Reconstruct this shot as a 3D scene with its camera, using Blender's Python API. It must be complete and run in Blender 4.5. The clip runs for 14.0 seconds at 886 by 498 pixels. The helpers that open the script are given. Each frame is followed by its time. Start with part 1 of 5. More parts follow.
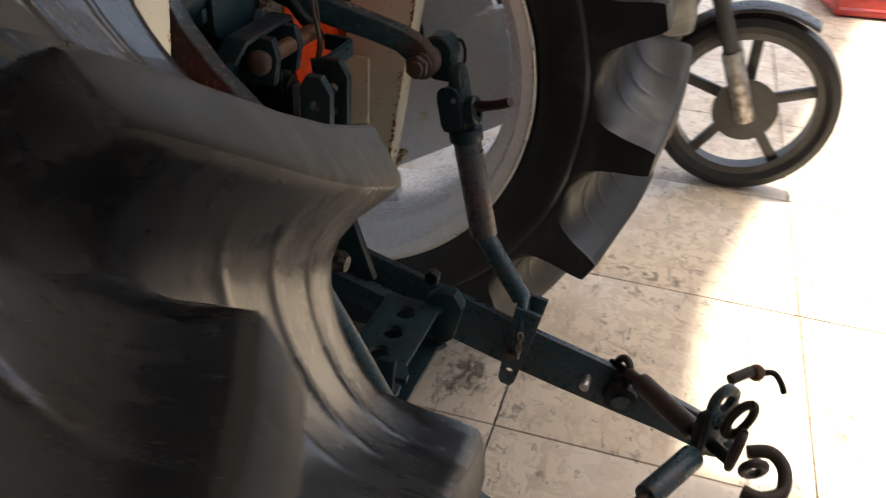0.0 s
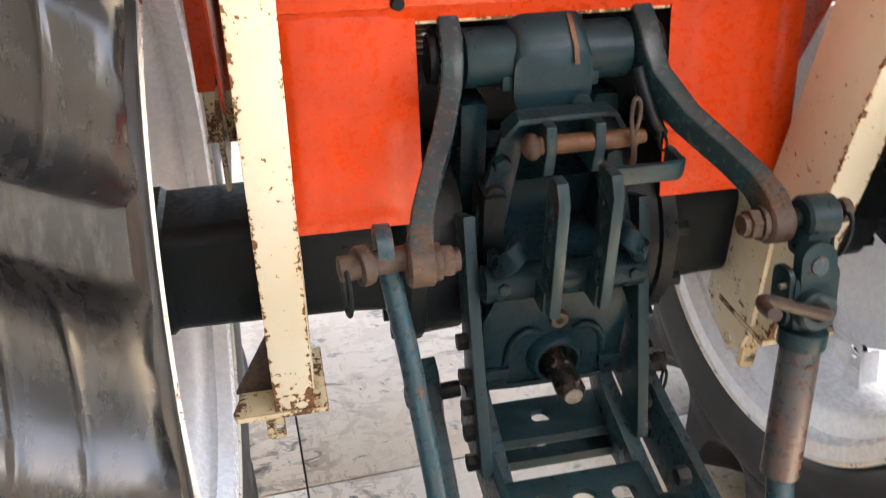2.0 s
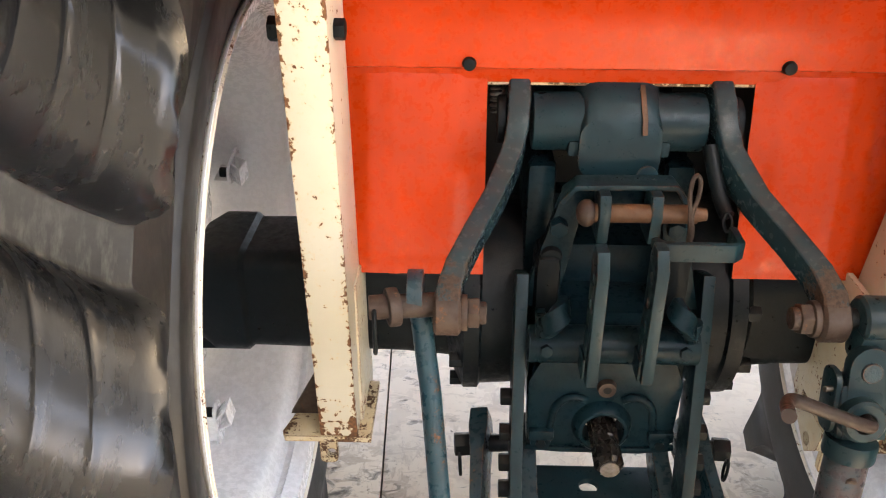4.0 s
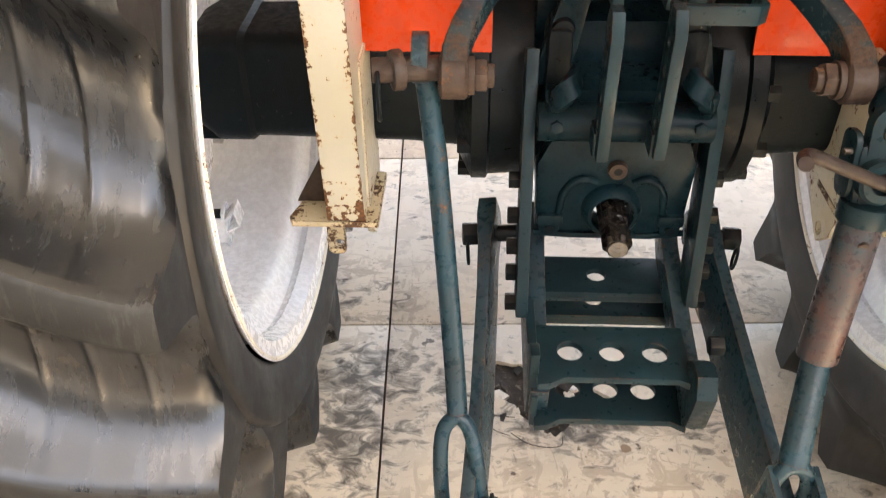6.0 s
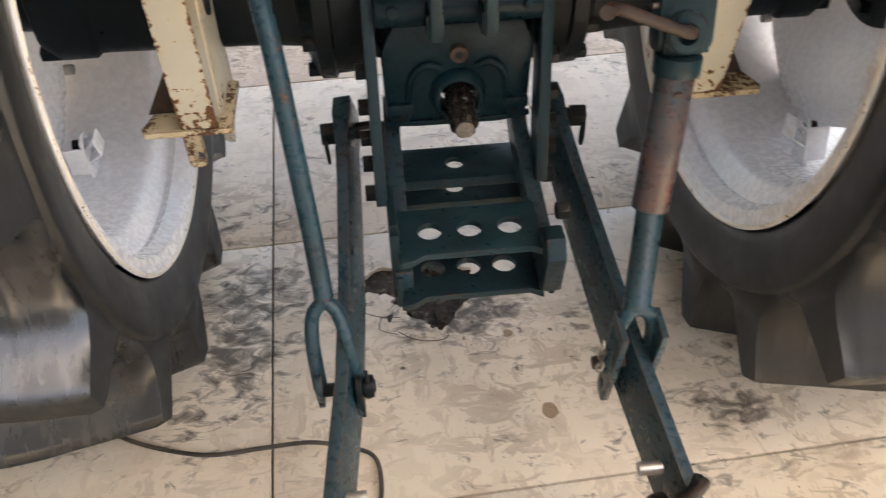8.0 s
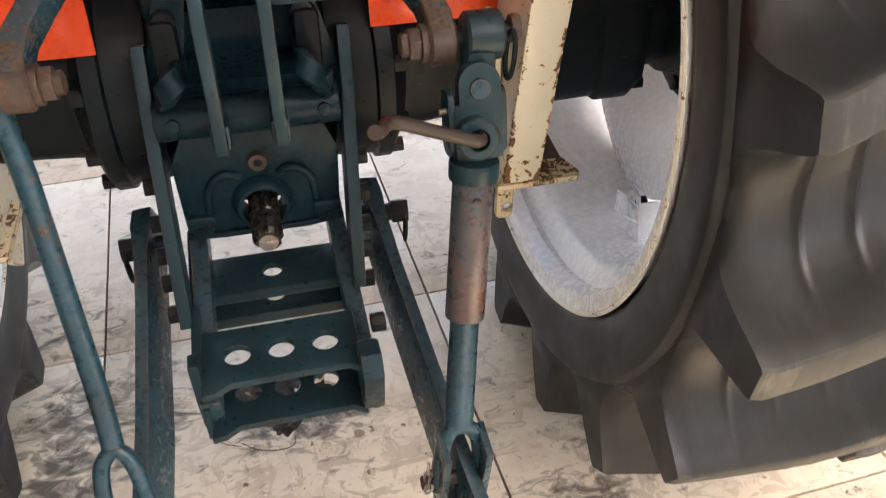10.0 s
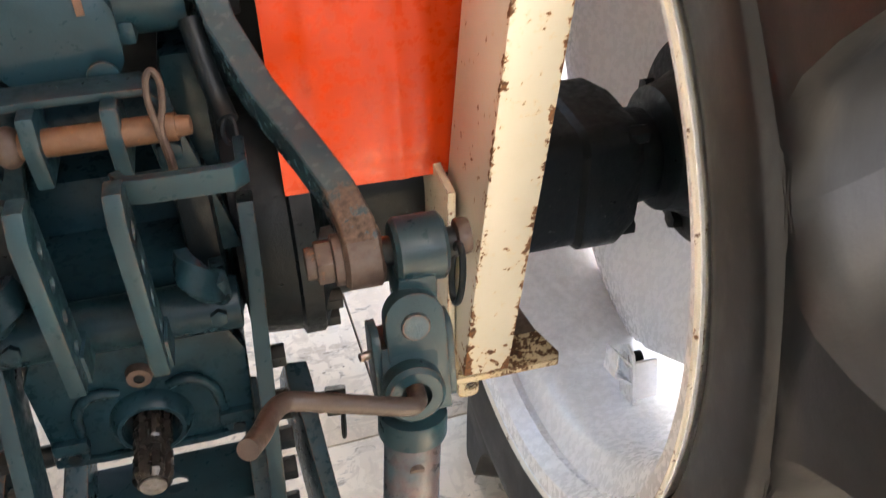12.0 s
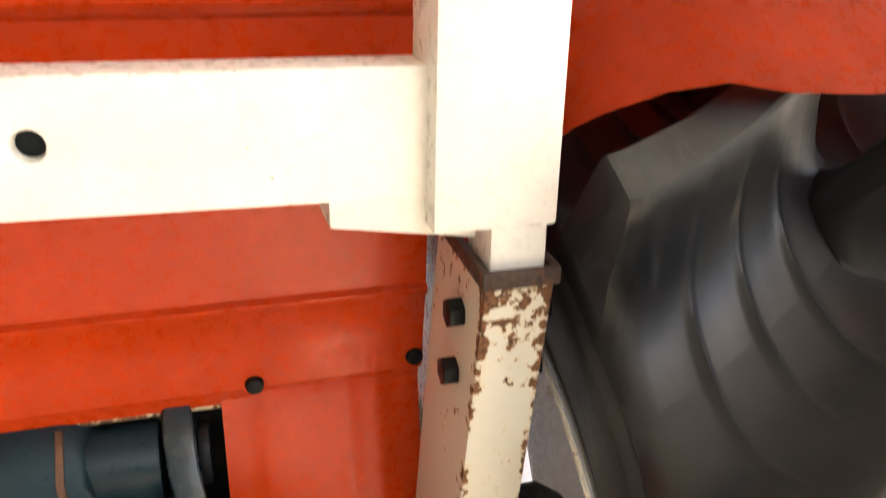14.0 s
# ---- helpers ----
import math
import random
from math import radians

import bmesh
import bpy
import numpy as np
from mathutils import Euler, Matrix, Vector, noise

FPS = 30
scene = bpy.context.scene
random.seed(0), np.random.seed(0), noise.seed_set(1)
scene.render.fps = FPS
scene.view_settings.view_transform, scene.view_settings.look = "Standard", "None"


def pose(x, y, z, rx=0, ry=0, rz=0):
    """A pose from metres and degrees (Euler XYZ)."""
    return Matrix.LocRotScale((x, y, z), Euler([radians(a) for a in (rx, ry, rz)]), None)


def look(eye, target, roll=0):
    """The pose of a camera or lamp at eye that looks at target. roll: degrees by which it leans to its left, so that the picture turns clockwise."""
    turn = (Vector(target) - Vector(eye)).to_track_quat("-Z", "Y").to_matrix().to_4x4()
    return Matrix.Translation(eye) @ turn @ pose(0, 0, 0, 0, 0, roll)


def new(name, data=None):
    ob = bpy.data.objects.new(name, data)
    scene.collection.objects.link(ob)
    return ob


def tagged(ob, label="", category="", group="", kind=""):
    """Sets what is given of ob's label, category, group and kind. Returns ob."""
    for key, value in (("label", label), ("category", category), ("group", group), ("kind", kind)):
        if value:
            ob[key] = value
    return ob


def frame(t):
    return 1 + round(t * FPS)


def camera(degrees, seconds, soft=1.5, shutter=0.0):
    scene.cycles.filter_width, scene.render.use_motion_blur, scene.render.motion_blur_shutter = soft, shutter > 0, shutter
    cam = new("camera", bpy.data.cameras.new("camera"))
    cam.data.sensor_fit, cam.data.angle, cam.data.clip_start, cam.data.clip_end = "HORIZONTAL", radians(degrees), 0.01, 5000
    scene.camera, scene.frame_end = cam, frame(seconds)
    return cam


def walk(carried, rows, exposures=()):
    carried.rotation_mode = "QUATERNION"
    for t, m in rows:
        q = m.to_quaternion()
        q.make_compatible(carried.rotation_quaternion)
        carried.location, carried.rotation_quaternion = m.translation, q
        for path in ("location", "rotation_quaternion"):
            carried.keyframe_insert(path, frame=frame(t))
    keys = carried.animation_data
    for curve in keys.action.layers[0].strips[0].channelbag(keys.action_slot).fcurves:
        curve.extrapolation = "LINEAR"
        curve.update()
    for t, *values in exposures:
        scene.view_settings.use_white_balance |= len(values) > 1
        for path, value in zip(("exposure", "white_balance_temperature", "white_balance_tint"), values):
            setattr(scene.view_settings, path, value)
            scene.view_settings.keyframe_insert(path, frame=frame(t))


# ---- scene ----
import functools

# ---- camera and its walk ----
cam = camera(55.76, 14.0, soft=1.1, shutter=0.3)
PATH = [
    (0.0, -0.8787, -0.6451, 1.1581, 57.51, -2.92, -70.82),
    (0.5, -0.7458, -0.8488, 1.1396, 57.30, -1.14, -53.15),
    (1.0, -0.6391, -0.9486, 1.1421, 56.91, -0.80, -36.64),
    (1.5, -0.4315, -0.9441, 1.1657, 56.80, -0.03, -22.84),
    (2.0, -0.3147, -0.9360, 1.1854, 58.26, 0.01, -12.49),
    (2.2, -0.2570, -0.9507, 1.2108, 58.87, -0.26, -7.88),
    (4.3, -0.1709, -0.9753, 1.1981, 61.55, -0.21, 1.88),
    (4.5, -0.1679, -0.9783, 1.1908, 60.74, -0.23, 2.01),
    (5.0, -0.1657, -0.9838, 1.1712, 58.34, -0.12, 1.76),
    (5.5, -0.1755, -0.9918, 1.1408, 54.97, 0.06, 1.77),
    (6.0, -0.1675, -1.0002, 1.1148, 51.72, 0.40, 2.30),
    (6.5, -0.1692, -1.0108, 1.0959, 48.92, 0.35, 2.18),
    (7.0, -0.1742, -1.0196, 1.0803, 46.58, -0.01, 2.25),
    (7.5, -0.1527, -1.0418, 1.0868, 46.51, 0.73, -0.09),
    (8.0, -0.1065, -1.0678, 1.0859, 47.65, 1.01, -6.13),
    (8.2, -0.0923, -1.0835, 1.0830, 47.66, 0.74, -8.60),
    (10.3, 0.0364, -0.9352, 1.0987, 51.26, 0.01, -13.88),
    (10.5, 0.0525, -0.8681, 1.0961, 51.34, 0.03, -13.68),
    (11.0, 0.0783, -0.7518, 1.0801, 50.70, 0.36, -13.94),
    (11.5, 0.1061, -0.7173, 1.0768, 50.63, 0.68, -14.16),
    (12.0, 0.1264, -0.7245, 1.1076, 52.28, 0.39, -15.19),
    (12.5, 0.1419, -0.7222, 1.1425, 55.98, 0.46, -16.19),
    (13.0, 0.1510, -0.7157, 1.1905, 59.11, 0.54, -16.84),
    (13.5, 0.1543, -0.7117, 1.2317, 64.37, -0.26, -16.51),
    (14.0, 0.1527, -0.6948, 1.2994, 68.97, -0.67, -16.36),
]
# seconds, stops and white balance: the camera opens and closes as what it sees darkens
EXPOSURES = [(0.0, 1.45, 6900), (0.5, 1.65, 6900), (1.0, 2.3, 6950), (1.5, 2.9, 7000), (2.0, 3.2, 7200), (4.3, 3.05, 7450), (5.0, 3.15, 7650), (6.0, 3.17, 7700), (7.0, 2.67, 7350), (7.5, 2.55, 7350), (8.2, 2.55, 7300), (10.3, 3.15, 7300), (11.0, 3.48, 7300), (12.0, 3.45, 7200), (13.0, 3.42, 7150), (14.0, 2.75, 7450)]
walk(cam, [(t, pose(*p)) for t, *p in PATH], [(t, stops, kelvin, 10) for t, stops, kelvin in EXPOSURES])

# ---- world, sun and exposure ----
world = bpy.data.worlds.new("sky")
scene.world = world
world.use_nodes = True
wn, wl = world.node_tree.nodes, world.node_tree.links
wn.clear()
sky = wn.new("ShaderNodeTexSky")
sky.sky_type, sky.sun_disc = "NISHITA", False
sky.sun_elevation, sky.sun_rotation = radians(74), radians(155)
sky.dust_density = 5.0
bg = wn.new("ShaderNodeBackground")
bg.inputs["Strength"].default_value = 0.15
wo = wn.new("ShaderNodeOutputWorld")
wl.new(sky.outputs[0], bg.inputs["Color"])
wl.new(bg.outputs[0], wo.inputs["Surface"])
sun_data = bpy.data.lights.new("sun", "SUN")
sun_data.energy, sun_data.angle, sun_data.color = 4.0, radians(1.5), (1.0, 0.95, 0.87)
sun = new("sun", sun_data)
# the sun stands high behind the camera, a little to its right
sun.matrix_world = look((0.42 * 2.87, -0.907 * 2.87, 10.0), (0, 0, 0))


# ---- node materials ----
class Nodes:
    """A small helper that writes one principled material."""

    def __init__(self, name, world_space=False):
        self.mat = bpy.data.materials.new(name)
        self.mat.use_nodes = True
        self.n, self.l = self.mat.node_tree.nodes, self.mat.node_tree.links
        self.p = self.n["Principled BSDF"]
        self.p.inputs["Specular IOR Level"].default_value = 0.5
        self.co = self.n.new("ShaderNodeNewGeometry").outputs["Position"] if world_space else self.n.new("ShaderNodeTexCoord").outputs["Object"]

    def set(self, **kw):
        for key, v in kw.items():
            self.p.inputs[key.replace("_", " ").title().replace("Ior", "IOR")].default_value = v
        return self

    def noise(self, scale, detail=4.0, rough=0.6, stretch=None):
        co = self.co
        if stretch:
            m = self.n.new("ShaderNodeMapping")
            m.inputs["Scale"].default_value = stretch
            self.l.new(co, m.inputs["Vector"])
            co = m.outputs[0]
        t = self.n.new("ShaderNodeTexNoise")
        t.inputs["Scale"].default_value, t.inputs["Detail"].default_value, t.inputs["Roughness"].default_value = scale, detail, rough
        self.l.new(co, t.inputs["Vector"])
        return t.outputs["Fac"]

    def ramp(self, fac, stops):
        r = self.n.new("ShaderNodeValToRGB")
        e = r.color_ramp.elements
        while len(e) < len(stops):
            e.new(0.5)
        for el, (pos, v) in zip(e, stops):
            el.position = pos
            el.color = (v, v, v, 1) if isinstance(v, (int, float)) else (*v, 1)
        self.l.new(fac, r.inputs["Fac"])
        return r.outputs["Color"]

    def mix(self, fac, a, b, mode="MIX"):
        m = self.n.new("ShaderNodeMix")
        m.data_type, m.blend_type = "RGBA", mode
        for sock, v in ((m.inputs[0], fac), (m.inputs[6], a), (m.inputs[7], b)):
            if isinstance(v, bpy.types.NodeSocket):
                self.l.new(v, sock)
            elif isinstance(v, (int, float)):
                sock.default_value = v
            else:
                sock.default_value = (*v, 1)
        return m.outputs[2]

    def math(self, op, a, b):
        m = self.n.new("ShaderNodeMath")
        m.operation = op
        for sock, v in zip(m.inputs, (a, b)):
            if isinstance(v, bpy.types.NodeSocket):
                self.l.new(v, sock)
            else:
                sock.default_value = v
        return m.outputs[0]

    def color(self, s):
        self.l.new(s, self.p.inputs["Base Color"])
        return self

    def rough(self, s):
        self.l.new(s, self.p.inputs["Roughness"])
        return self

    def bump(self, h, strength=0.3, distance=0.002):
        b = self.n.new("ShaderNodeBump")
        b.inputs["Strength"].default_value, b.inputs["Distance"].default_value = strength, distance
        self.l.new(h, b.inputs["Height"])
        self.l.new(b.outputs[0], self.p.inputs["Normal"])
        return self

    def edge(self, lo, hi):
        """White where the mesh's edges stick out, for chipped paint."""
        g = self.n.new("ShaderNodeNewGeometry")
        return self.ramp(g.outputs["Pointiness"], ((lo, 0.0), (hi, 1.0)))


def painted(name, base, dirt, rust_amount, gloss=0.35, dirt_amount=0.5, rust=(0.16, 0.06, 0.022), patch=12.0, edge=0.0, dust=0.0, shine=0.5, vary=(0.65, 1.25), relief=0.35, bare=None):
    """Old machine paint: uneven tone, a film of dust and oil, rust where it is worn through; edge: how far its corners are rubbed, dust: what lies on its upper faces, bare: the stretch in y along which the paint gives way to rust."""
    k = Nodes(name)
    geo = k.n.new("ShaderNodeNewGeometry")
    tone = k.ramp(k.math("ADD", k.math("MULTIPLY", k.noise(7.0), 0.5), k.math("MULTIPLY", k.noise(45.0, 5.0), 0.5)), ((0.35, tuple(c * vary[0] for c in base)), (0.65, tuple(min(1, c * vary[1]) for c in base))))
    film = k.ramp(k.math("ADD", k.math("MULTIPLY", k.noise(18.0, 4.0), 0.5), k.math("MULTIPLY", k.noise(90.0, 6.0, 0.68), 0.5)), ((0.52 - 0.2 * dirt_amount, 0.0), (0.66, dirt_amount)))
    c = k.mix(film, tone, dirt)
    if dust:
        sep = k.n.new("ShaderNodeSeparateXYZ")
        k.l.new(geo.outputs["Normal"], sep.inputs[0])
        lying = k.math("MULTIPLY", k.ramp(sep.outputs[2], ((0.3, 0.0), (0.85, dust))), k.ramp(k.noise(60.0, 6.0), ((0.35, 0.2), (0.65, 1.0))))
        c = k.mix(lying, c, (0.075, 0.052, 0.038))
    n = k.math("ADD", k.math("ADD", k.math("MULTIPLY", k.noise(patch, 4.0, 0.6), 0.5), k.math("MULTIPLY", k.noise(patch * 6.0, 6.0, 0.7), 0.5)), k.math("MULTIPLY", k.noise(320.0, 3.0), 0.25))
    if edge:
        soft = k.n.new("ShaderNodeBevel")
        soft.samples = 4
        soft.inputs["Radius"].default_value = 0.003
        dot = k.n.new("ShaderNodeVectorMath")
        dot.operation = "DOT_PRODUCT"
        k.l.new(soft.outputs[0], dot.inputs[0])
        k.l.new(geo.outputs["Normal"], dot.inputs[1])
        n = k.math("ADD", n, k.math("MULTIPLY", k.ramp(dot.outputs["Value"], ((0.88, 1.0), (0.985, 0.0))), edge * 0.2))
    if bare:
        at = k.n.new("ShaderNodeSeparateXYZ")
        k.l.new(k.n.new("ShaderNodeTexCoord").outputs["Object"], at.inputs[0])
        n = k.math("ADD", n, k.ramp(k.math("MULTIPLY", at.outputs[1], -1.0), ((-bare[0], 0.0), (-bare[1], 0.17))))
    spots = k.ramp(n, ((0.82 - rust_amount * 0.3, 0.0), (0.85 - rust_amount * 0.3, 1.0)))
    rc = k.ramp(k.noise(260.0, 5.0), ((0.3, tuple(v * 0.35 for v in rust)), (0.7, tuple(v * 1.5 for v in rust))))
    k.p.inputs["Specular IOR Level"].default_value = shine
    k.color(k.mix(spots, c, rc))
    k.rough(k.mix(spots, k.ramp(k.noise(110.0, 5.0), ((0.3, gloss * 0.6), (0.7, gloss * 1.5))), (0.8, 0.8, 0.8)))
    k.bump(k.math("ADD", k.math("ADD", k.noise(520.0, 3.0), k.noise(140.0, 3.0)), k.math("MULTIPLY", spots, -0.8)), relief, 0.0009)
    return k.mat


M_BLUE = painted("blue_grey_machine_paint", (0.0078, 0.03, 0.0385), (0.008, 0.0095, 0.01), 0.1, 0.38, 0.6, rust=(0.09, 0.045, 0.025), edge=0.7, dust=0.04, shine=0.24, relief=0.16)
M_BLUEWORN = painted("worn_blue_machine_paint", (0.012, 0.045, 0.062), (0.026, 0.022, 0.019), 0.28, 0.3, 0.5, rust=(0.12, 0.055, 0.028), edge=0.9, dust=0.14, shine=0.35)
M_GEAR = painted("oily_blue_gearbox_paint", (0.0058, 0.0215, 0.029), (0.0016, 0.0022, 0.0026), 0.05, 0.3, 0.7, rust=(0.05, 0.024, 0.014), edge=0.5, dust=0.0, shine=0.12, relief=0.14)
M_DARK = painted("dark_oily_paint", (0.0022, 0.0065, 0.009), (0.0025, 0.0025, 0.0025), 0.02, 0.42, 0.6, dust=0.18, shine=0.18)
M_RUST = painted("rusty_steel", (0.06, 0.033, 0.021), (0.02, 0.014, 0.011), 0.42, 0.6, 0.85, rust=(0.11, 0.048, 0.02), patch=30.0)
M_PIN = painted("bright_rust", (0.13, 0.055, 0.02), (0.045, 0.024, 0.014), 0.36, 0.6, 0.85, rust=(0.22, 0.085, 0.022), patch=34.0)
M_TUBE = painted("tube_with_worn_red_brown_paint", (0.105, 0.045, 0.036), (0.016, 0.045, 0.056), 0.15, 0.3, 1.0, shine=0.35)
M_ORANGE = painted("orange_enamel", (0.54, 0.044, 0.005), (0.46, 0.035, 0.005), 0.0, 0.3, 0.3, shine=0.3, vary=(0.88, 1.08), relief=0.05)
M_WHITE = painted("white_enamel", (0.8, 0.775, 0.69), (0.66, 0.6, 0.47), 0.12, 0.3, 0.35, edge=0.5, vary=(0.94, 1.03), relief=0.12)
M_RIM = painted("silver_white_rim_paint", (0.87, 0.88, 0.9), (0.78, 0.75, 0.72), 0.0, 0.26, 0.06, dust=0.14, vary=(0.985, 1.01), relief=0.01)
M_LIP = painted("rim_lip_with_rust", (0.8, 0.77, 0.68), (0.6, 0.48, 0.3), 0.42, 0.4, 0.4, rust=(0.13, 0.055, 0.022), patch=24.0, vary=(0.9, 1.04))

M_ARM = painted("worn_blue_paint_with_bare_rusty_end", (0.019, 0.05, 0.063), (0.014, 0.014, 0.014), 0.17, 0.22, 0.6, rust=(0.06, 0.036, 0.024), edge=0.9, dust=0.35, shine=0.3, relief=0.2, bare=(-0.2, -0.275))


def rubber(name, dark, pale, rough, shine):
    """Tyre rubber: scuffed round the tyre, with dust and painted-in top light on whatever looks upwards."""
    k = Nodes(name, True)
    dust = k.ramp(k.noise(9.0, 4.0, 0.55), ((0.38, 0.0), (0.72, 0.6)))
    c = k.mix(dust, dark, pale)
    # pale scuffs drawn out round the tyre
    streaks = k.noise(75.0, 8.0, 0.7, (1.0, 0.22, 0.22))
    scuff = k.math("MULTIPLY", k.ramp(streaks, ((0.5, 0.0), (0.68, 0.7))), k.ramp(k.noise(6.0, 3.0), ((0.4, 0.15), (0.62, 1.0))))
    c = k.mix(scuff, c, tuple(v * 2.6 for v in pale))
    # upper faces paled by normal: dust, and light from above put into the colour
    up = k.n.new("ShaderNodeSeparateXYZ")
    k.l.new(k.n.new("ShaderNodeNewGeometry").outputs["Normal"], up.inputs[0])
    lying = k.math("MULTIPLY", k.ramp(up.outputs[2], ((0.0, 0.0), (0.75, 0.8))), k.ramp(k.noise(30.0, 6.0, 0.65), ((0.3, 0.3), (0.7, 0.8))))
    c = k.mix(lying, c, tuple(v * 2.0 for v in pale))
    k.p.inputs["Specular IOR Level"].default_value = shine
    k.color(c)
    k.rough(k.ramp(k.math("ADD", k.math("MULTIPLY", k.noise(9.0, 4.0), 0.5), k.math("MULTIPLY", streaks, 0.5)), ((0.38, rough[0]), (0.62, rough[1]))))
    return k.bump(k.math("ADD", k.noise(420.0, 4.0), k.math("ADD", k.math("MULTIPLY", k.noise(45.0, 3.0), 1.2), k.math("MULTIPLY", streaks, 0.8))), 0.1, 0.0011).mat


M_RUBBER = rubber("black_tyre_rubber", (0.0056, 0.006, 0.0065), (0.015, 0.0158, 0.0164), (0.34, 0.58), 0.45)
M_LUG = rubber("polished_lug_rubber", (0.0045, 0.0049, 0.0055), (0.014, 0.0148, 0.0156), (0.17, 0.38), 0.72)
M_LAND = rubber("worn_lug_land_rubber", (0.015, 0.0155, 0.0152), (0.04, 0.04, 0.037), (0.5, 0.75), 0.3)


def steel():
    k = Nodes("dull_bare_steel").set(metallic=0.9)
    k.color(k.ramp(k.noise(30.0, 5.0), ((0.35, (0.12, 0.09, 0.07)), (0.65, (0.5, 0.49, 0.47)))))
    return k.rough(k.ramp(k.noise(50.0), ((0.3, 0.3), (0.7, 0.55)))).mat


M_STEEL = steel()
M_SHAFT = painted("oily_dark_shaft_steel", (0.02, 0.016, 0.013), (0.007, 0.006, 0.0055), 0.15, 0.25, 0.6, rust=(0.06, 0.03, 0.016), shine=0.4)
M_HANDLE = painted("worn_brown_handle_paint", (0.042, 0.026, 0.019), (0.016, 0.014, 0.013), 0.25, 0.45, 0.7, rust=(0.08, 0.036, 0.018), patch=30.0, shine=0.3)
M_FOOT = painted("cream_plate_with_heavy_rust", (0.64, 0.54, 0.35), (0.46, 0.32, 0.15), 0.62, 0.5, 0.6, rust=(0.11, 0.05, 0.02), patch=18.0, edge=0.8, vary=(0.85, 1.1))
M_CREAM = painted("cream_plate_with_rust_runs", (0.64, 0.6, 0.47), (0.52, 0.4, 0.2), 0.34, 0.4, 0.5, patch=20.0, edge=0.9, vary=(0.9, 1.05))
M_ALLOY = painted("dull_grey_alloy", (0.03, 0.03, 0.03), (0.06, 0.057, 0.054), 0.0, 0.4, 0.6)
M_PLASTIC = painted("black_plastic", (0.02, 0.02, 0.022), (0.05, 0.048, 0.045), 0.0, 0.32, 0.4)
M_RED = painted("red_plastic", (0.42, 0.03, 0.025), (0.3, 0.04, 0.03), 0.0, 0.4, 0.3)


def tile_material():
    """Glazed tile under a film of dust, with oil and tyre dirt where the tractor has stood."""
    k = Nodes("glazed_beige_floor_tile", True)
    info = k.n.new("ShaderNodeObjectInfo")
    sep = k.n.new("ShaderNodeSeparateXYZ")
    k.l.new(k.co, sep.inputs[0])

    def near(x, y, rx, ry):
        """One at a place on the floor, falling to nothing at the given reach."""
        u = k.math("DIVIDE", k.math("SUBTRACT", sep.outputs[0], x), rx)
        v = k.math("DIVIDE", k.math("SUBTRACT", sep.outputs[1], y), ry)
        d = k.math("ADD", k.math("MULTIPLY", u, u), k.math("MULTIPLY", v, v))
        return k.ramp(d, ((0.0, 1.0), (1.0, 0.0)))

    base = k.mix(info.outputs["Random"], (0.68, 0.585, 0.455), (0.73, 0.635, 0.5))
    cloud = k.ramp(k.noise(4.0, 6.0), ((0.4, 0.0), (0.68, 0.5)))
    c = k.mix(cloud, base, (0.58, 0.455, 0.33))

    def smear(scale, stretch, turn):
        """Noise pulled out along one direction and bent, as feet and wet cloths leave it."""
        m = k.n.new("ShaderNodeMapping")
        m.inputs["Scale"].default_value = stretch
        m.inputs["Rotation"].default_value = (0, 0, radians(turn))
        k.l.new(k.co, m.inputs["Vector"])
        t = k.n.new("ShaderNodeTexNoise")
        t.inputs["Scale"].default_value, t.inputs["Detail"].default_value, t.inputs["Roughness"].default_value, t.inputs["Distortion"].default_value = scale, 7.0, 0.64, 0.9
        k.l.new(m.outputs[0], t.inputs["Vector"])
        return t.outputs["Fac"]

    # dried, smeared dirt with hard edges, in two directions
    where = k.ramp(k.noise(2.6, 3.0), ((0.38, 0.25), (0.62, 1.0)))
    scuff = k.math("MULTIPLY", where, k.math("MAXIMUM", k.ramp(smear(13.0, (1.0, 2.2, 1.0), 24), ((0.53, 0.0), (0.56, 0.55), (0.7, 0.85))), k.ramp(smear(17.0, (2.0, 1.0, 1.0), -12), ((0.55, 0.0), (0.58, 0.5), (0.7, 0.75)))))
    c = k.mix(scuff, c, (0.36, 0.27, 0.185))
    # rubbed-off paths through the dirt show the pale glaze again
    c = k.mix(k.ramp(smear(9.0, (1.0, 3.0, 1.0), 60), ((0.57, 0.0), (0.64, 0.6))), c, base)
    def many(*spots_):
        out = near(*spots_[0])
        for sp in spots_[1:]:
            out = k.math("MAXIMUM", out, near(*sp))
        return out

    zone = many((-0.33, -0.01, 0.17, 0.16), (-0.37, -0.12, 0.12, 0.12), (-0.42, -0.21, 0.12, 0.07), (0.0, -0.04, 0.17, 0.1), (-0.42, 0.21, 0.06, 0.05), (0.4, -0.3, 0.1, 0.06))
    fine = k.math("ADD", k.math("MULTIPLY", smear(22.0, (1.0, 1.7, 1.0), 35), 0.75), k.math("MULTIPLY", k.noise(6.0, 3.0), 0.25))
    grime = k.ramp(k.math("ADD", k.math("MULTIPLY", zone, 0.14), fine), ((0.565, 0.0), (0.61, 0.45), (0.7, 0.9)))
    c = k.mix(grime, c, (0.055, 0.042, 0.032))
    spots = k.ramp(k.math("ADD", k.noise(34.0, 3.0), k.math("MULTIPLY", k.noise(3.0, 2.0), 0.35)), ((0.87, 0.0), (0.91, 0.9)))
    c = k.mix(spots, c, (0.09, 0.06, 0.04))
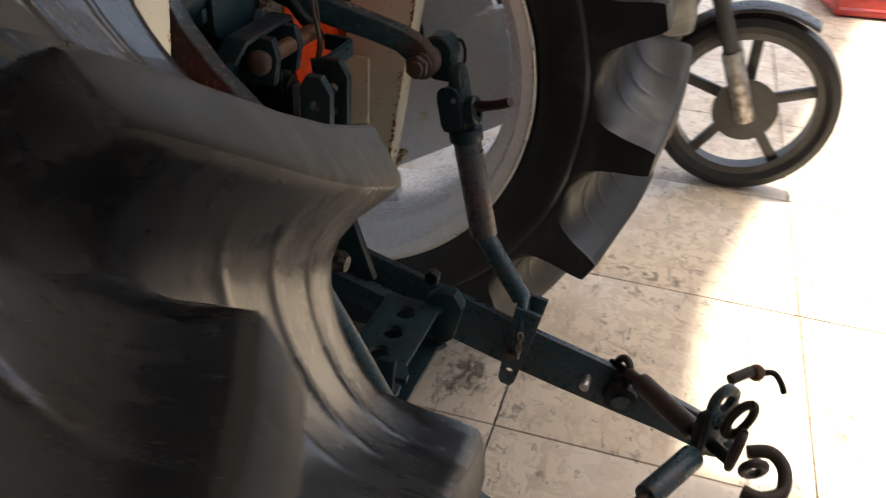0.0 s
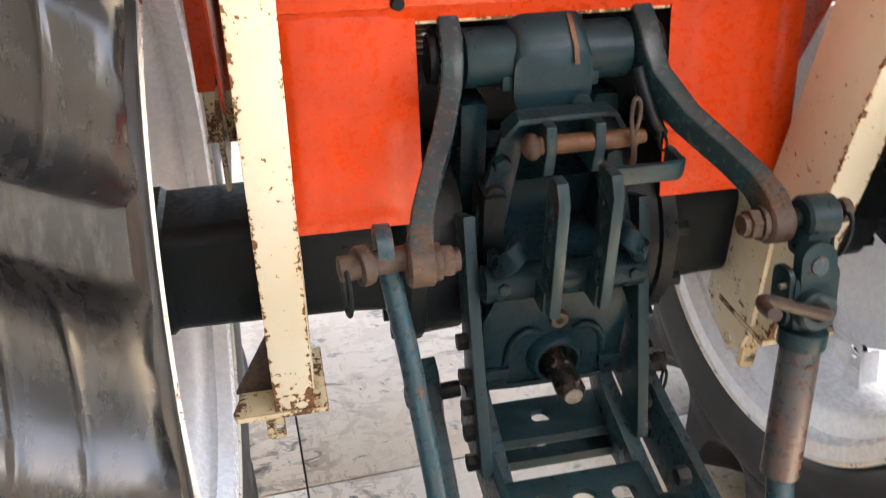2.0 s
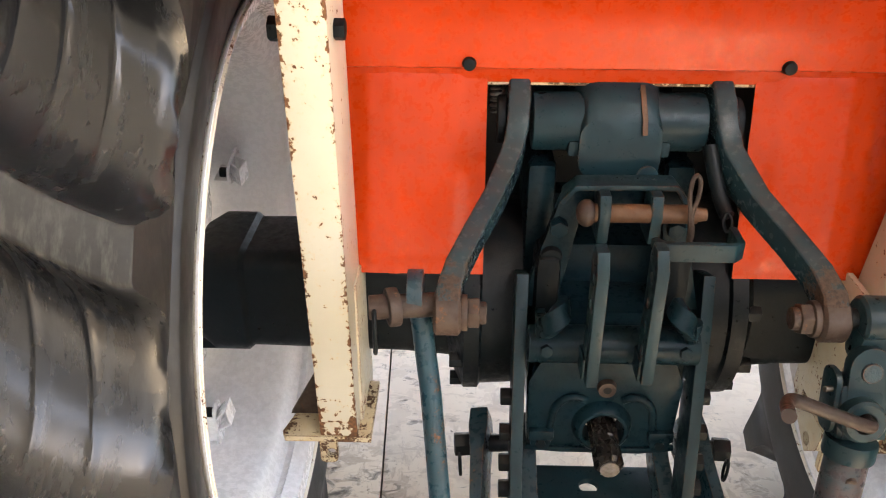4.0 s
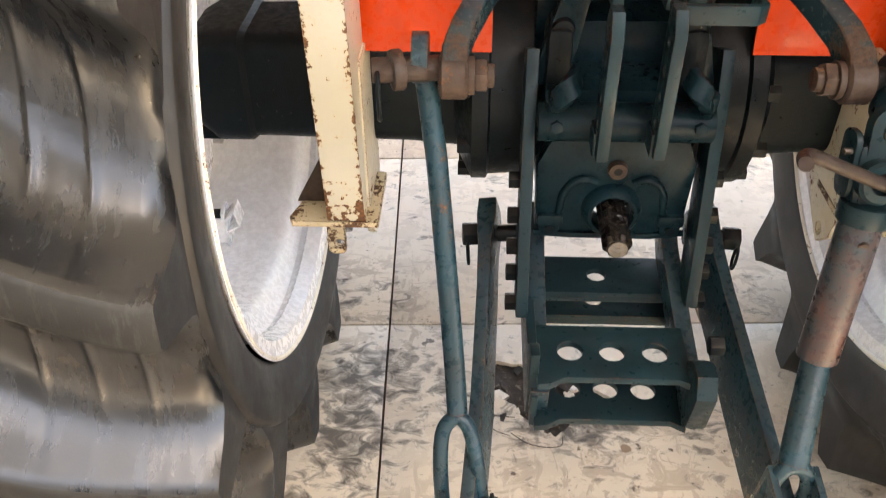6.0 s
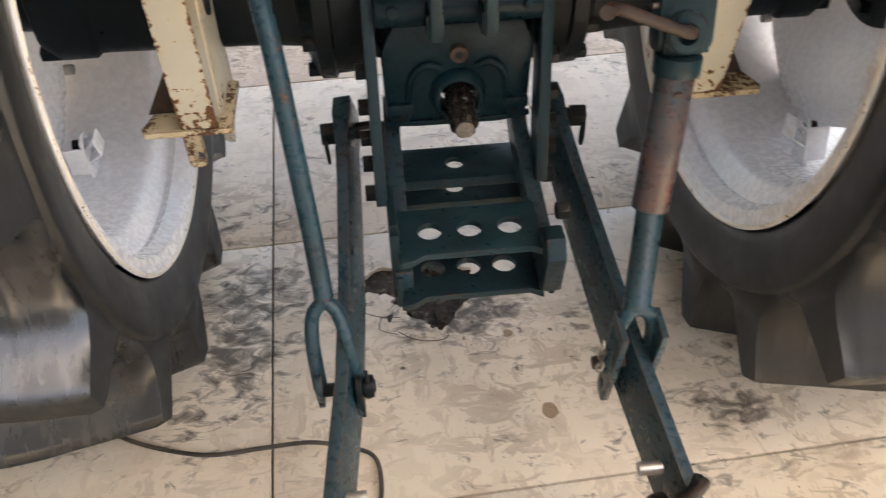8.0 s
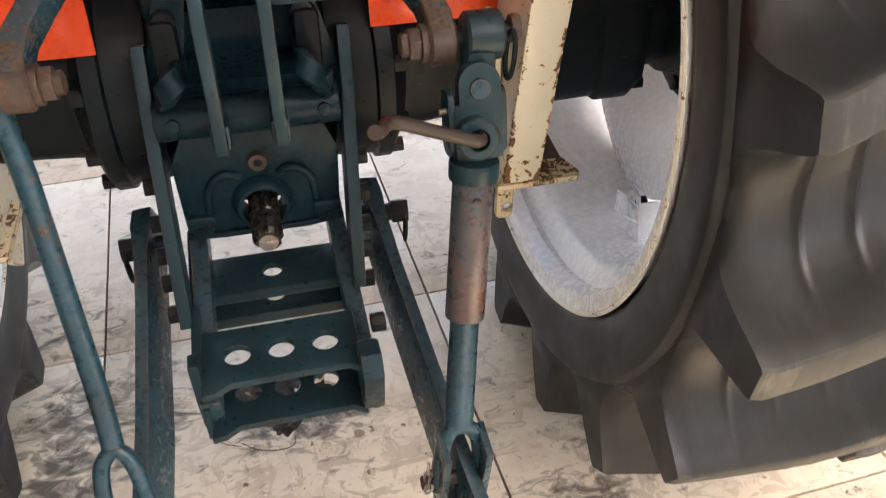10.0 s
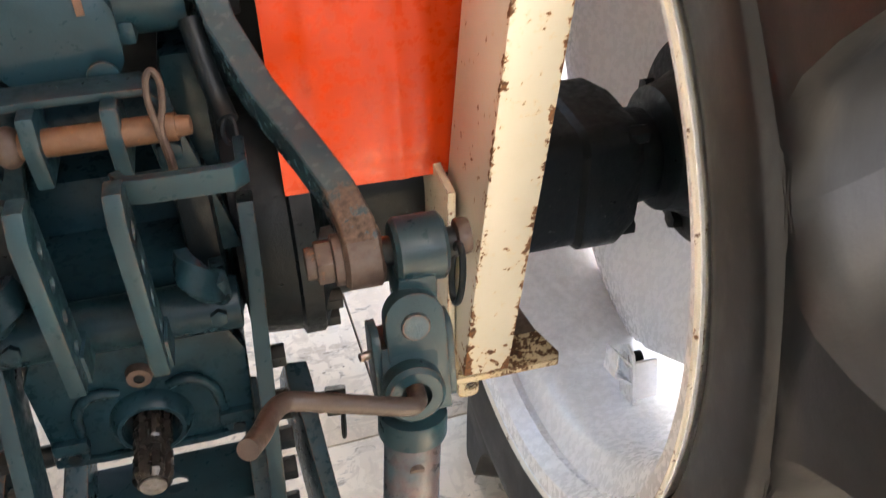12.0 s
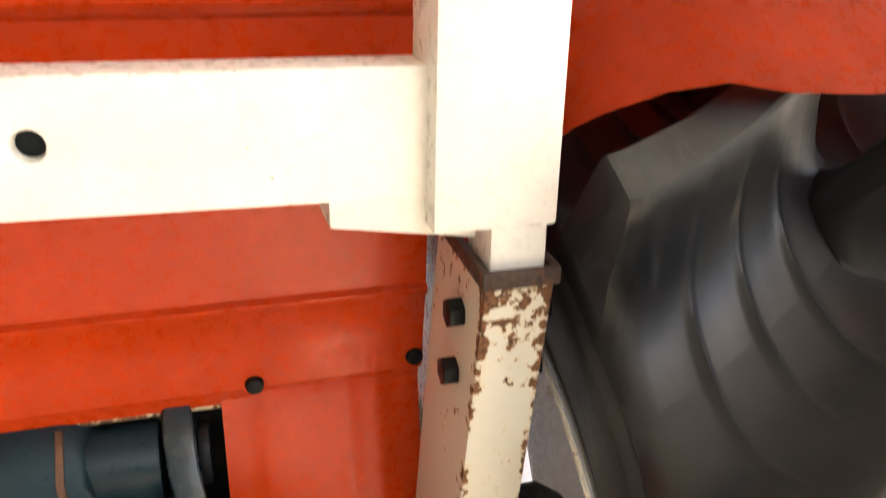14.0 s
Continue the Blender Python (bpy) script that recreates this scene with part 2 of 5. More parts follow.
    drop = k.ramp(k.math("ADD", k.math("MULTIPLY", k.math("ADD", near(0.13, -0.28, 0.018, 0.022), near(0.09, -0.11, 0.012, 0.012)), 0.6), k.math("MULTIPLY", k.noise(60.0, 3.0), 0.5)), ((0.48, 0.0), (0.56, 0.8)))
    k.color(k.mix(drop, c, (0.2, 0.11, 0.045)))
    k.rough(k.mix(k.math("MAXIMUM", grime, scuff), k.ramp(k.noise(12.0, 5.0), ((0.3, 0.2), (0.7, 0.4))), (0.6, 0.6, 0.6)))
    return k.bump(k.noise(60.0, 4.0), 0.08, 0.001).mat


M_TILE = tile_material()
k = Nodes("dark_tile_joint")
k.color(k.ramp(k.noise(20.0), ((0.3, (0.05, 0.035, 0.025)), (0.7, (0.12, 0.09, 0.07))))).set(roughness=0.9)
M_JOINT = k.mat
k = Nodes("crumbled_dark_mortar")
k.color(k.ramp(k.noise(60.0, 6.0), ((0.35, (0.018, 0.013, 0.01)), (0.6, (0.06, 0.044, 0.032)), (0.72, (0.3, 0.25, 0.19))))).set(roughness=0.9)
M_BED = k.bump(k.noise(120.0, 4.0), 0.6, 0.003).mat
k = Nodes("plastered_wall")
k.color(k.ramp(k.noise(1.5, 6.0), ((0.3, (0.3, 0.28, 0.25)), (0.7, (0.38, 0.355, 0.32))))).set(roughness=0.85)
M_WALL = k.bump(k.noise(30.0), 0.2, 0.003).mat
k = Nodes("weathered_concrete")
k.color(k.ramp(k.noise(1.2, 6.0), ((0.3, (0.2, 0.19, 0.175)), (0.7, (0.27, 0.255, 0.235))))).set(roughness=0.85)
M_GROUND = k.mat
k = Nodes("pale_roof_sheet")
k.color(k.ramp(k.noise(2.0, 5.0), ((0.3, (0.46, 0.46, 0.45)), (0.7, (0.54, 0.54, 0.52))))).set(roughness=0.6)
M_ROOF = k.mat
k = Nodes("black_cable_sheath").set(roughness=0.5)
k.color(k.ramp(k.noise(30.0), ((0.3, (0.03, 0.025, 0.02)), (0.7, (0.09, 0.07, 0.055)))))
M_CABLE = k.mat


# ---- mesh helpers ----
def part(name, bm, material, parent=None, label="", smooth=40):
    """Links a bmesh as one mesh object under a thing or a part."""
    bmesh.ops.recalc_face_normals(bm, faces=bm.faces)
    me = bpy.data.meshes.new(name)
    bm.to_mesh(me)
    bm.free()
    me.materials.append(material)
    if smooth:
        me.shade_smooth()
        me.set_sharp_from_angle(angle=radians(smooth))
    ob = new(name, me)
    if parent is not None:
        ob.parent = parent
    if label:
        tagged(ob, label)
    return ob


def bevel(bm, width, segments=2, angle=30):
    edges = [e for e in bm.edges if len(e.link_faces) == 2 and e.calc_face_angle(0) > radians(angle)]
    if width > 0 and edges:
        bmesh.ops.bevel(bm, geom=edges, offset=width, segments=segments, profile=0.6, affect="EDGES", clamp_overlap=True)
    return bm


def box(c, size, bev=0.003, m=None, bm=None):
    """A box with rounded edges, centred at c."""
    b = bmesh.new()
    bmesh.ops.create_cube(b, size=1, matrix=Matrix.Diagonal((*size, 1)))
    bevel(b, bev)
    b.transform(Matrix.Translation(c) @ (m or Matrix()))
    return merge(bm, b)


def merge(bm, b):
    if bm is None:
        return b
    me = bpy.data.meshes.new("tmp")
    b.to_mesh(me)
    b.free()
    bm.from_mesh(me)
    bpy.data.meshes.remove(me)
    return bm


def rod(p0, p1, r, r1=None, seg=24, bev=0.0, bm=None):
    """A round bar between two points."""
    p0, p1 = Vector(p0), Vector(p1)
    d = p1 - p0
    b = bmesh.new()
    bmesh.ops.create_cone(b, cap_ends=True, segments=seg, radius1=r, radius2=r if r1 is None else r1, depth=d.length)
    bevel(b, bev, 2, 50)
    b.transform(Matrix.Translation((p0 + p1) / 2) @ d.to_track_quat("Z", "Y").to_matrix().to_4x4())
    return merge(bm, b)


def hexnut(p0, p1, r, bm=None):
    return rod(p0, p1, r, seg=6, bev=r * 0.12, bm=bm)


def lathe(profile, seg=64, cx=0.0, cy=0.0, cz=0.0, bm=None, closed=False):
    """Turns (x, r) pairs round an axis that runs along x."""
    b = bmesh.new()
    rings = []
    for x, r in profile:
        rings.append([b.verts.new((cx + x, cy + r * math.cos(2 * math.pi * i / seg), cz + r * math.sin(2 * math.pi * i / seg))) for i in range(seg)])
    pairs = list(zip(rings, rings[1:])) + ([(rings[-1], rings[0])] if closed else [])
    for a, c in pairs:
        for i in range(seg):
            j = (i + 1) % seg
            b.faces.new((a[i], a[j], c[j], c[i]))
    return merge(bm, b)


def sweep(points, width, height, side=(1, 0, 0), bev=0.003, bm=None, n=None):
    """A bar of rectangular section along points; width lies along side. Points may carry (x, y, z, width, height)."""
    b = bmesh.new()
    rings = []
    for i, q in enumerate(points):
        p = Vector(q[:3])
        w, h = (q[3], q[4]) if len(q) > 3 else (width, height)
        a = Vector(points[max(i - 1, 0)][:3])
        c = Vector(points[min(i + 1, len(points) - 1)][:3])
        t = (c - a).normalized()
        s = Vector(side)
        s = (s - t * s.dot(t)).normalized()
        u = t.cross(s)
        rings.append([b.verts.new(p + s * sx * w / 2 + u * sy * h / 2) for sx, sy in ((-1, -1), (1, -1), (1, 1), (-1, 1))])
    for a, c in zip(rings, rings[1:]):
        for i in range(4):
            b.faces.new((a[i], a[(i + 1) % 4], c[(i + 1) % 4], c[i]))
    b.faces.new(rings[0][::-1])
    b.faces.new(rings[-1])
    bmesh.ops.recalc_face_normals(b, faces=b.faces)
    bevel(b, bev, 2, 35)
    return merge(bm, b)


def wire(points, r, seg=10, bm=None, smooth_steps=6):
    """A round wire or bent round bar along a smoothed line of points."""
    pts = [Vector(p) for p in points]
    fine = []
    for i in range(len(pts) - 1):
        p0, p1, p2, p3 = pts[max(i - 1, 0)], pts[i], pts[i + 1], pts[min(i + 2, len(pts) - 1)]
        for k_ in range(smooth_steps):
            t = k_ / smooth_steps
            fine.append(0.5 * ((2 * p1) + (p2 - p0) * t + (2 * p0 - 5 * p1 + 4 * p2 - p3) * t * t + (3 * p1 - p0 - 3 * p2 + p3) * t ** 3))
    fine.append(pts[-1])
    b = bmesh.new()
    rings, s = [], None
    for i, p in enumerate(fine):
        t = (fine[min(i + 1, len(fine) - 1)] - fine[max(i - 1, 0)]).normalized()
        if s is None:
            s = t.orthogonal().normalized()
        s = (s - t * s.dot(t)).normalized()
        u = t.cross(s)
        rings.append([b.verts.new(p + r * (s * math.cos(a) + u * math.sin(a))) for a in (2 * math.pi * j / seg for j in range(seg))])
    for a, c in zip(rings, rings[1:]):
        for i in range(seg):
            b.faces.new((a[i], a[(i + 1) % seg], c[(i + 1) % seg], c[i]))
    b.faces.new(rings[0][::-1])
    b.faces.new(rings[-1])
    return merge(bm, b)


def plate(outline, thick, m, holes=(), bev=0.0015, bm=None, seg=20):
    """A flat plate cut to an outline in its own x and y, with round or slotted holes (x, y, radius[, radius_y]); thick along z, centred."""
    b = bmesh.new()
    loops = [[(x, y) for x, y in outline]]
    for hx, hy, r, *ry in holes:
        q = ry[0] if ry else r
        loops.append([(hx + r * math.cos(2 * math.pi * i / seg), hy + q * math.sin(2 * math.pi * i / seg)) for i in range(seg)])
    edges = []
    for lp in loops:
        vs = [b.verts.new((x, y, -thick / 2)) for x, y in lp]
        edges += [b.edges.new((vs[i], vs[(i + 1) % len(vs)])) for i in range(len(vs))]
    bmesh.ops.triangle_fill(b, use_beauty=True, use_dissolve=False, edges=edges)
    faces = list(b.faces)
    ext = bmesh.ops.extrude_face_region(b, geom=faces)
    bmesh.ops.translate(b, verts=[v for v in ext["geom"] if isinstance(v, bmesh.types.BMVert)], vec=(0, 0, thick))
    bmesh.ops.recalc_face_normals(b, faces=b.faces)
    bevel(b, bev, 2, 60)
    b.transform(m)
    return merge(bm, b)


def mat_axes(o, x, y):
    """A matrix whose x and y run along the given directions at o."""
    x = Vector(x).normalized()
    y = Vector(y)
    y = (y - x * y.dot(x)).normalized()
    z = x.cross(y)
    return Matrix(((x.x, y.x, z.x, o[0]), (x.y, y.y, z.y, o[1]), (x.z, y.z, z.z, o[2]), (0, 0, 0, 1)))


def rounded(w, h, r, n=5):
    """The outline of a rectangle with round corners, centred."""
    out = []
    for cx, cy, a0 in ((w / 2 - r, h / 2 - r, 0), (-w / 2 + r, h / 2 - r, 90), (-w / 2 + r, -h / 2 + r, 180), (w / 2 - r, -h / 2 + r, 270)):
        for i in range(n + 1):
            a = radians(a0 + 90 * i / n)
            out.append((cx + r * math.cos(a), cy + r * math.sin(a)))
    return out


# ---- the shed ----
TILE, TURN, CORNER = 0.6, radians(2.3), Vector((-0.325, 0.1726, 0))


def shed():
    part("floor", box((0.4, 1.2, -0.06), (12.0, 8.2, 0.1), 0), M_JOINT, smooth=0)
    tagged(bpy.data.objects["floor"], "beige glazed floor tiles, dirty with oil and dust", "floor", kind="structure")
    # unseen wall, added to keep light from the left off the tractor
    tagged(part("shade_wall_west", box((-2.5, -1.4, 1.7), (0.2, 9.3, 3.42), 0), M_WALL, smooth=0), "unseen plastered wall that blocks light from the left", "wall", kind="structure")
    # unseen wall, added to block the low sky behind the camera
    tagged(part("shade_wall_south", box((1.0, -9.1, 2.2), (22.0, 0.2, 4.9), 0), M_WALL, smooth=0), "unseen plastered wall that blocks the low sky", "wall", kind="structure")
    # the shed is open on three sides; its unseen roof is cut to shape the daylight, stepping back behind the right
    # wheel
    bm = plate([(-2.6, 3.25), (4.9, 3.25), (4.9, -2.35), (1.31, -1.66), (0.75, -1.66), (0.75, -4.6), (-2.6, -4.6)], 0.1, pose(0, 0, 3.46), bev=0)
    tagged(part("ceiling", bm, M_ROOF, smooth=0), "unseen pale grey roof sheet, cut to shape the daylight", "ceiling", kind="structure")
    tagged(part("ground", box((0, 0, -0.2), (600, 600, 0.12), 0), M_GROUND, smooth=0), "weathered grey concrete ground outside", "ground", kind="structure")


shed()

# ---- the tractor ----
tractor = tagged(new("tractor"), "orange compact tractor with blue-grey hitch and large lugged tyres", "tractor")
AX, AZ = 0.02, 0.608  # the rear axle's y and height
WIDE = 0.39  # width of the rear tyres
RIDGES = (0.048, 0.09, 0.132)  # moulded lines round the tyre, between the lugs
SHOULDER = [(-0.003, 0.42), (-0.006, 0.44), (-0.009, 0.46), (-0.0095, 0.474), (-0.0085, 0.477), (-0.004, 0.4795), (-0.0005, 0.483), (0.006, 0.491), (0.014, 0.5)]


def tread_radius(x):
    """The domed tread under the lugs."""
    return 0.5 + 0.03 * (1 - ((x - WIDE / 2) / (WIDE / 2 - 0.006)) ** 2)


def tyre_carcass(s, lip):
    """The tyre's body, ribbed between the lugs; its inner bead is at x = 0, the axle at the origin."""
    tread = [0.022 + (WIDE - 0.044) * i / 24 for i in range(25)]
    side = [(0.009, lip + 0.006), (0.003, lip + 0.012), (-0.001, (lip + 0.44) / 2)] + SHOULDER[1:]
    prof = side + [(x, tread_radius(x) - 0.003) for x in tread] + [(WIDE - x, r) for x, r in side[::-1]]
    inner = [(WIDE - 0.02, lip + 0.01), (0.02, lip + 0.01)]
    return lathe([(s * x, r) for x, r in prof + inner], 128, closed=True)


def tyre_lug(s, mirrored, end, wide, ridge):
    """One tall lug with its half of the hollows to both sides: the land curves from the shoulder to the middle. Its shoulder end is at angle 0, with its land at the radius end."""
    b = bmesh.new()
    rings = []
    # x, turn in degrees, land radius, half width of land, spread of the flanks
    crown = 0.622
    rise = crown - end
    keys = ((-0.012, 0.0, end, 1.75, 1.1), (-0.002, 0.0, end + 0.15 * rise, 1.75, 1.1), (0.02, 0.8, end + 0.25 * rise, 1.7, 1.1), (0.05, 2.0, end + 0.4 * rise, 1.6, 1.1), (0.09, 4.1, end + 0.6 * rise, 1.55, 1.1), (0.125, 6.2, end + 0.8 * rise, 1.55, 1.1),
            (0.16, 8.6, crown - 0.003, 1.6, 1.1), (0.186, 10.6, crown - 0.003, 1.6, 1.05), (0.194, 11.2, 0.616, 1.55, 1.02), (0.204, 11.8, 0.59, 1.3, 0.94), (0.222, 12.4, 0.545, 1.0, 0.6))
    section = ((-12.4, 0.0), (-11.3, 0.001), (-9.8, 0.008), (-8.2, 0.032), (-6.6, 0.085), (-5.0, 0.175), (-3.6, 0.33), (-2.5, 0.57), (-1.8, 0.84), (-1.35, 0.97), (-1.0, 1.0), (1.0, 1.0), (1.35, 0.97), (1.8, 0.84), (2.5, 0.57), (3.6, 0.33), (5.0, 0.175), (6.6, 0.085), (8.2, 0.032), (9.8, 0.008), (11.3, 0.001), (12.4, 0.0))
    xs_ = sorted([-0.012, -0.002, 0.006, 0.015, 0.025, 0.033, 0.07, 0.078, 0.105, 0.115, 0.145, 0.16, 0.172, 0.186, 0.194, 0.199, 0.204, 0.213, 0.222] + [c + d for c in RIDGES for d in (-0.007, -0.004, -0.002, 0.0, 0.002, 0.004, 0.007)])
    col = list(zip(*keys))
    for x in xs_:
        turn, top, land, spread = (float(np.interp(x, col[0], col[q])) for q in (1, 2, 3, 4))
        foot = tread_radius(max(x, 0.006)) - 0.002 - max(0.0, 0.006 - x) * 1.3
        row = []
        for off, h in section:
            a = radians(turn - 1.2 + (off * spread * wide + math.copysign(land - 1.05, off) * max(0.0, 1 - abs(off) / 9.0) if abs(off) > 1.2 else off * land))
            r = foot + (top - foot) * h
            # moulded ridges fade out towards the land
            r += sum(ridge * math.exp(-((x - c) / 0.0032) ** 2) for c in RIDGES) * max(0.0, 1 - h * 1.6)
            lean = (0.014 if x == xs_[0] else 0.0) * (1 - max(0.0, h)) ** 5
            row.append(b.verts.new((s * (WIDE - x - lean if mirrored else x + lean), -r * math.cos(a), r * math.sin(a))))
        rings.append(row)
    n = len(section)
    for i, (p, q) in enumerate(zip(rings, rings[1:])):
        for j in range(n - 1):
            face = b.faces.new((p[j], p[j + 1], q[j + 1], q[j]))
            # the worn land between the two upper edges
            face.material_index = 1 if 9 <= j <= 11 and xs_[i] < 0.19 else 0
        b.faces.new((p[n - 1], p[0], q[0], q[n - 1]))
    b.faces.new(rings[0][::-1]).material_index = 2
    b.faces.new(rings[-1])
    return b


def rear_wheel(flange_x, s, cy, cz, phase, lip, land, lugs, tread, ridge, size=1.0):
    """flange_x: the plane of the inner rim lip; s: +1 right, -1 left; phase: the angle of one inner lug; land: the radius of its end; lugs: how many on each half; tread: their rubber; ridge: the height of the moulded lines between them."""
    wheel = new("rear_wheel")
    wheel.parent = tractor
    wheel.location, wheel.scale = (flange_x, cy, cz), (1, size, size)
    tagged(wheel, "large rear wheel with lugged black tyre and silver-white steel rim")
    part("tyre", tyre_carcass(s, lip), M_RUBBER, wheel, "black rubber tyre body, dusty between the lugs", smooth=60)
    for mirrored in (False, True):
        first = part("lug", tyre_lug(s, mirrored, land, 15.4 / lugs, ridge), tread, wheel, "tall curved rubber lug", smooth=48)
        first.data.materials.append(M_LAND)
        first.data.materials.append(M_RUBBER)
        for i in range(lugs):
            ob = first if i == 0 else new("lug", first.data)
            ob.parent = wheel
            ob["label"] = "tall curved rubber lug"
            # the lugs that bear the weight are pressed in
            low = abs((phase + 360 / lugs * (i + (0.5 if mirrored else 0.0)) + 4 + 90 + 180) % 360 - 180)
            press = 1 - max(0.0, 1 - low / 40) * (1 - (cz / size - 0.001) / 0.622)
            ob.scale = (1, press, press)
            # a positive turn about x lifts the rear of the wheel the wrong way, so it is negated
            ob.rotation_euler = (-radians(phase + 360 / lugs * (i + (0.5 if mirrored else 0.0))), 0, 0)
    # rim barrel with bead seats and a well
    prof = [(0.0, lip), (0.003, lip - 0.001), (0.007, lip - 0.02), (0.03, lip - 0.027), (0.034, lip - 0.022), (0.042, lip - 0.021), (0.05, lip - 0.03), (0.058, lip - 0.046), (0.068, lip - 0.053), (0.09, lip - 0.055), (0.3, lip - 0.055),
            (0.325, lip - 0.034), (WIDE - 0.02, lip - 0.026), (WIDE - 0.01, lip - 0.001), (WIDE, lip)]
    back = [(x, r + 0.006) for x, r in prof[::-1]]
    part("rim", lathe([(s * x, r) for x, r in prof + back], 120, closed=True), M_RIM, wheel, "silver-white pressed steel rim", smooth=50)
    ring = ((0.001, lip - 0.001), (-0.002, lip + 0.0005), (-0.003, lip + 0.002), (-0.002, lip + 0.004), (0.003, lip + 0.005), (0.007, lip + 0.002))
    part("rim_lip", lathe([(s * x, r) for x, r in ring], 120, closed=True), M_LIP, wheel, "rim edge with chipped paint and rust")
    # dished disc with four flat sides, so that gaps open between it and the rim
    b = bmesh.new()
    rings = []
    seg = 96
    for x, r in ((0.205, lip - 0.056), (0.2, 0.32), (0.193, 0.3), (0.191, 0.26), (0.206, 0.21), (0.232, 0.165), (0.238, 0.1), (0.238, 0.0)):
        row = []
        for i in range(seg):
            a = 2 * math.pi * i / seg
            cut = 0.272 / max(abs(math.cos(a + radians(122))), abs(math.sin(a + radians(122))))
            rr = min(r, cut) if r > 0.27 else r
            row.append(b.verts.new((s * x, rr * math.cos(a), rr * math.sin(a))))
        rings.append(row)
    for p, q in zip(rings, rings[1:]):
        for i in range(seg):
            b.faces.new((p[i], p[(i + 1) % seg], q[(i + 1) % seg], q[i]))
    bmesh.ops.remove_doubles(b, verts=b.verts, dist=1e-5)
    ext = bmesh.ops.extrude_face_region(b, geom=list(b.faces))
    bmesh.ops.translate(b, verts=[v for v in ext["geom"] if isinstance(v, bmesh.types.BMVert)], vec=(s * 0.008, 0, 0))
    part("disc", b, M_RIM, wheel, "dished silver-white wheel disc", smooth=45)
    part("hub", lathe([(s * x, r) for x, r in ((0.17, 0.0), (0.17, 0.06), (0.176, 0.07), (0.2, 0.076), (0.214, 0.084), (0.222, 0.114), (0.226, 0.12), (0.237, 0.122))], 64, 0, 0, -0.018), M_DARK, wheel, "black hub flange")
    for i in range(6):
        a = 2 * math.pi * (i + 0.3) / 6
        c = Vector((0, 0.092 * math.cos(a), 0.092 * math.sin(a)))
        part("wheel_nut", hexnut(c + Vector((s * 0.204, 0, -0.018)), c + Vector((s * 0.226, 0, -0.018)), 0.012), M_DARK, wheel)
    for i in range(4):
        # bent straps with a bolt hole, welded upright inside the barrel and folded back at the top
        m = Matrix.Rotation(radians((-106 if s > 0 else -82) + 90 * i) - math.pi / 2, 4, "X")
        hgt = lip - 0.055
        bm = plate([(-0.019, hgt), (0.019, hgt), (0.018, hgt - 0.055), (0.015, hgt - 0.07), (0.0, hgt - 0.077), (-0.015, hgt - 0.07), (-0.018, hgt - 0.055)], 0.005, mat_axes((s * 0.146, 0, 0), (0, 1, 0), (0, 0, 1)), [(0.0, hgt - 0.056, 0.0105)], 0.001)
        sweep([(s * 0.146, 0.0, hgt - 0.028), (s * 0.122, 0.0, hgt - 0.044), (s * 0.126, 0.0, hgt - 0.074), (s * 0.146, 0.0, hgt - 0.052)], 0.032, 0.0035, (0, 1, 0), 0.0008, bm=bm)
        box((s * 0.162, 0.0165, hgt - 0.034), (0.03, 0.0045, 0.052), 0.001, bm=bm)
        bm.transform(m)
        part("rim_bracket", bm, M_RIM, wheel, "bent white strap welded inside the rim")
        # dark plug added behind the hole, for its shade
        bolt = rod((s * 0.15, 0, hgt - 0.056), (s * 0.164, 0, hgt - 0.056), 0.0085, seg=12, bev=0.001)
        bolt.transform(m)
        part("hole_backing", bolt, M_DARK, wheel)
        bm = rod((s * 0.18, 0, 0.3), (s * 0.197, 0, 0.3), 0.009, seg=12, bev=0.002)
        bm.transform(Matrix.Rotation(radians(40 + 90 * i), 4, "X"))
        part("disc_bolt", bm, M_STEEL, wheel)
    for a in (0.5, 2.2, 3.9, 5.5):
        c = Vector((s * 0.172, 0.2 * math.cos(a), 0.2 * math.sin(a)))
        part("rivet", rod(c, c + Vector((s * 0.012, 0, 0)), 0.008, seg=12, bev=0.002), M_WHITE, wheel)
    return wheel


# duller rubber on the right lugs stands in for the weaker light on them
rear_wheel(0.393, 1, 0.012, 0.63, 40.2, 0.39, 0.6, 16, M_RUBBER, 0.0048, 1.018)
rear_wheel(-0.422, -1, 0.041, 0.603, 33.1, 0.392, 0.586, 14, M_LUG, 0.0028)


def squarish(half, corner, n=6):
    return [(x, y) for x, y in rounded(2 * half, 2 * half, corner, n)]


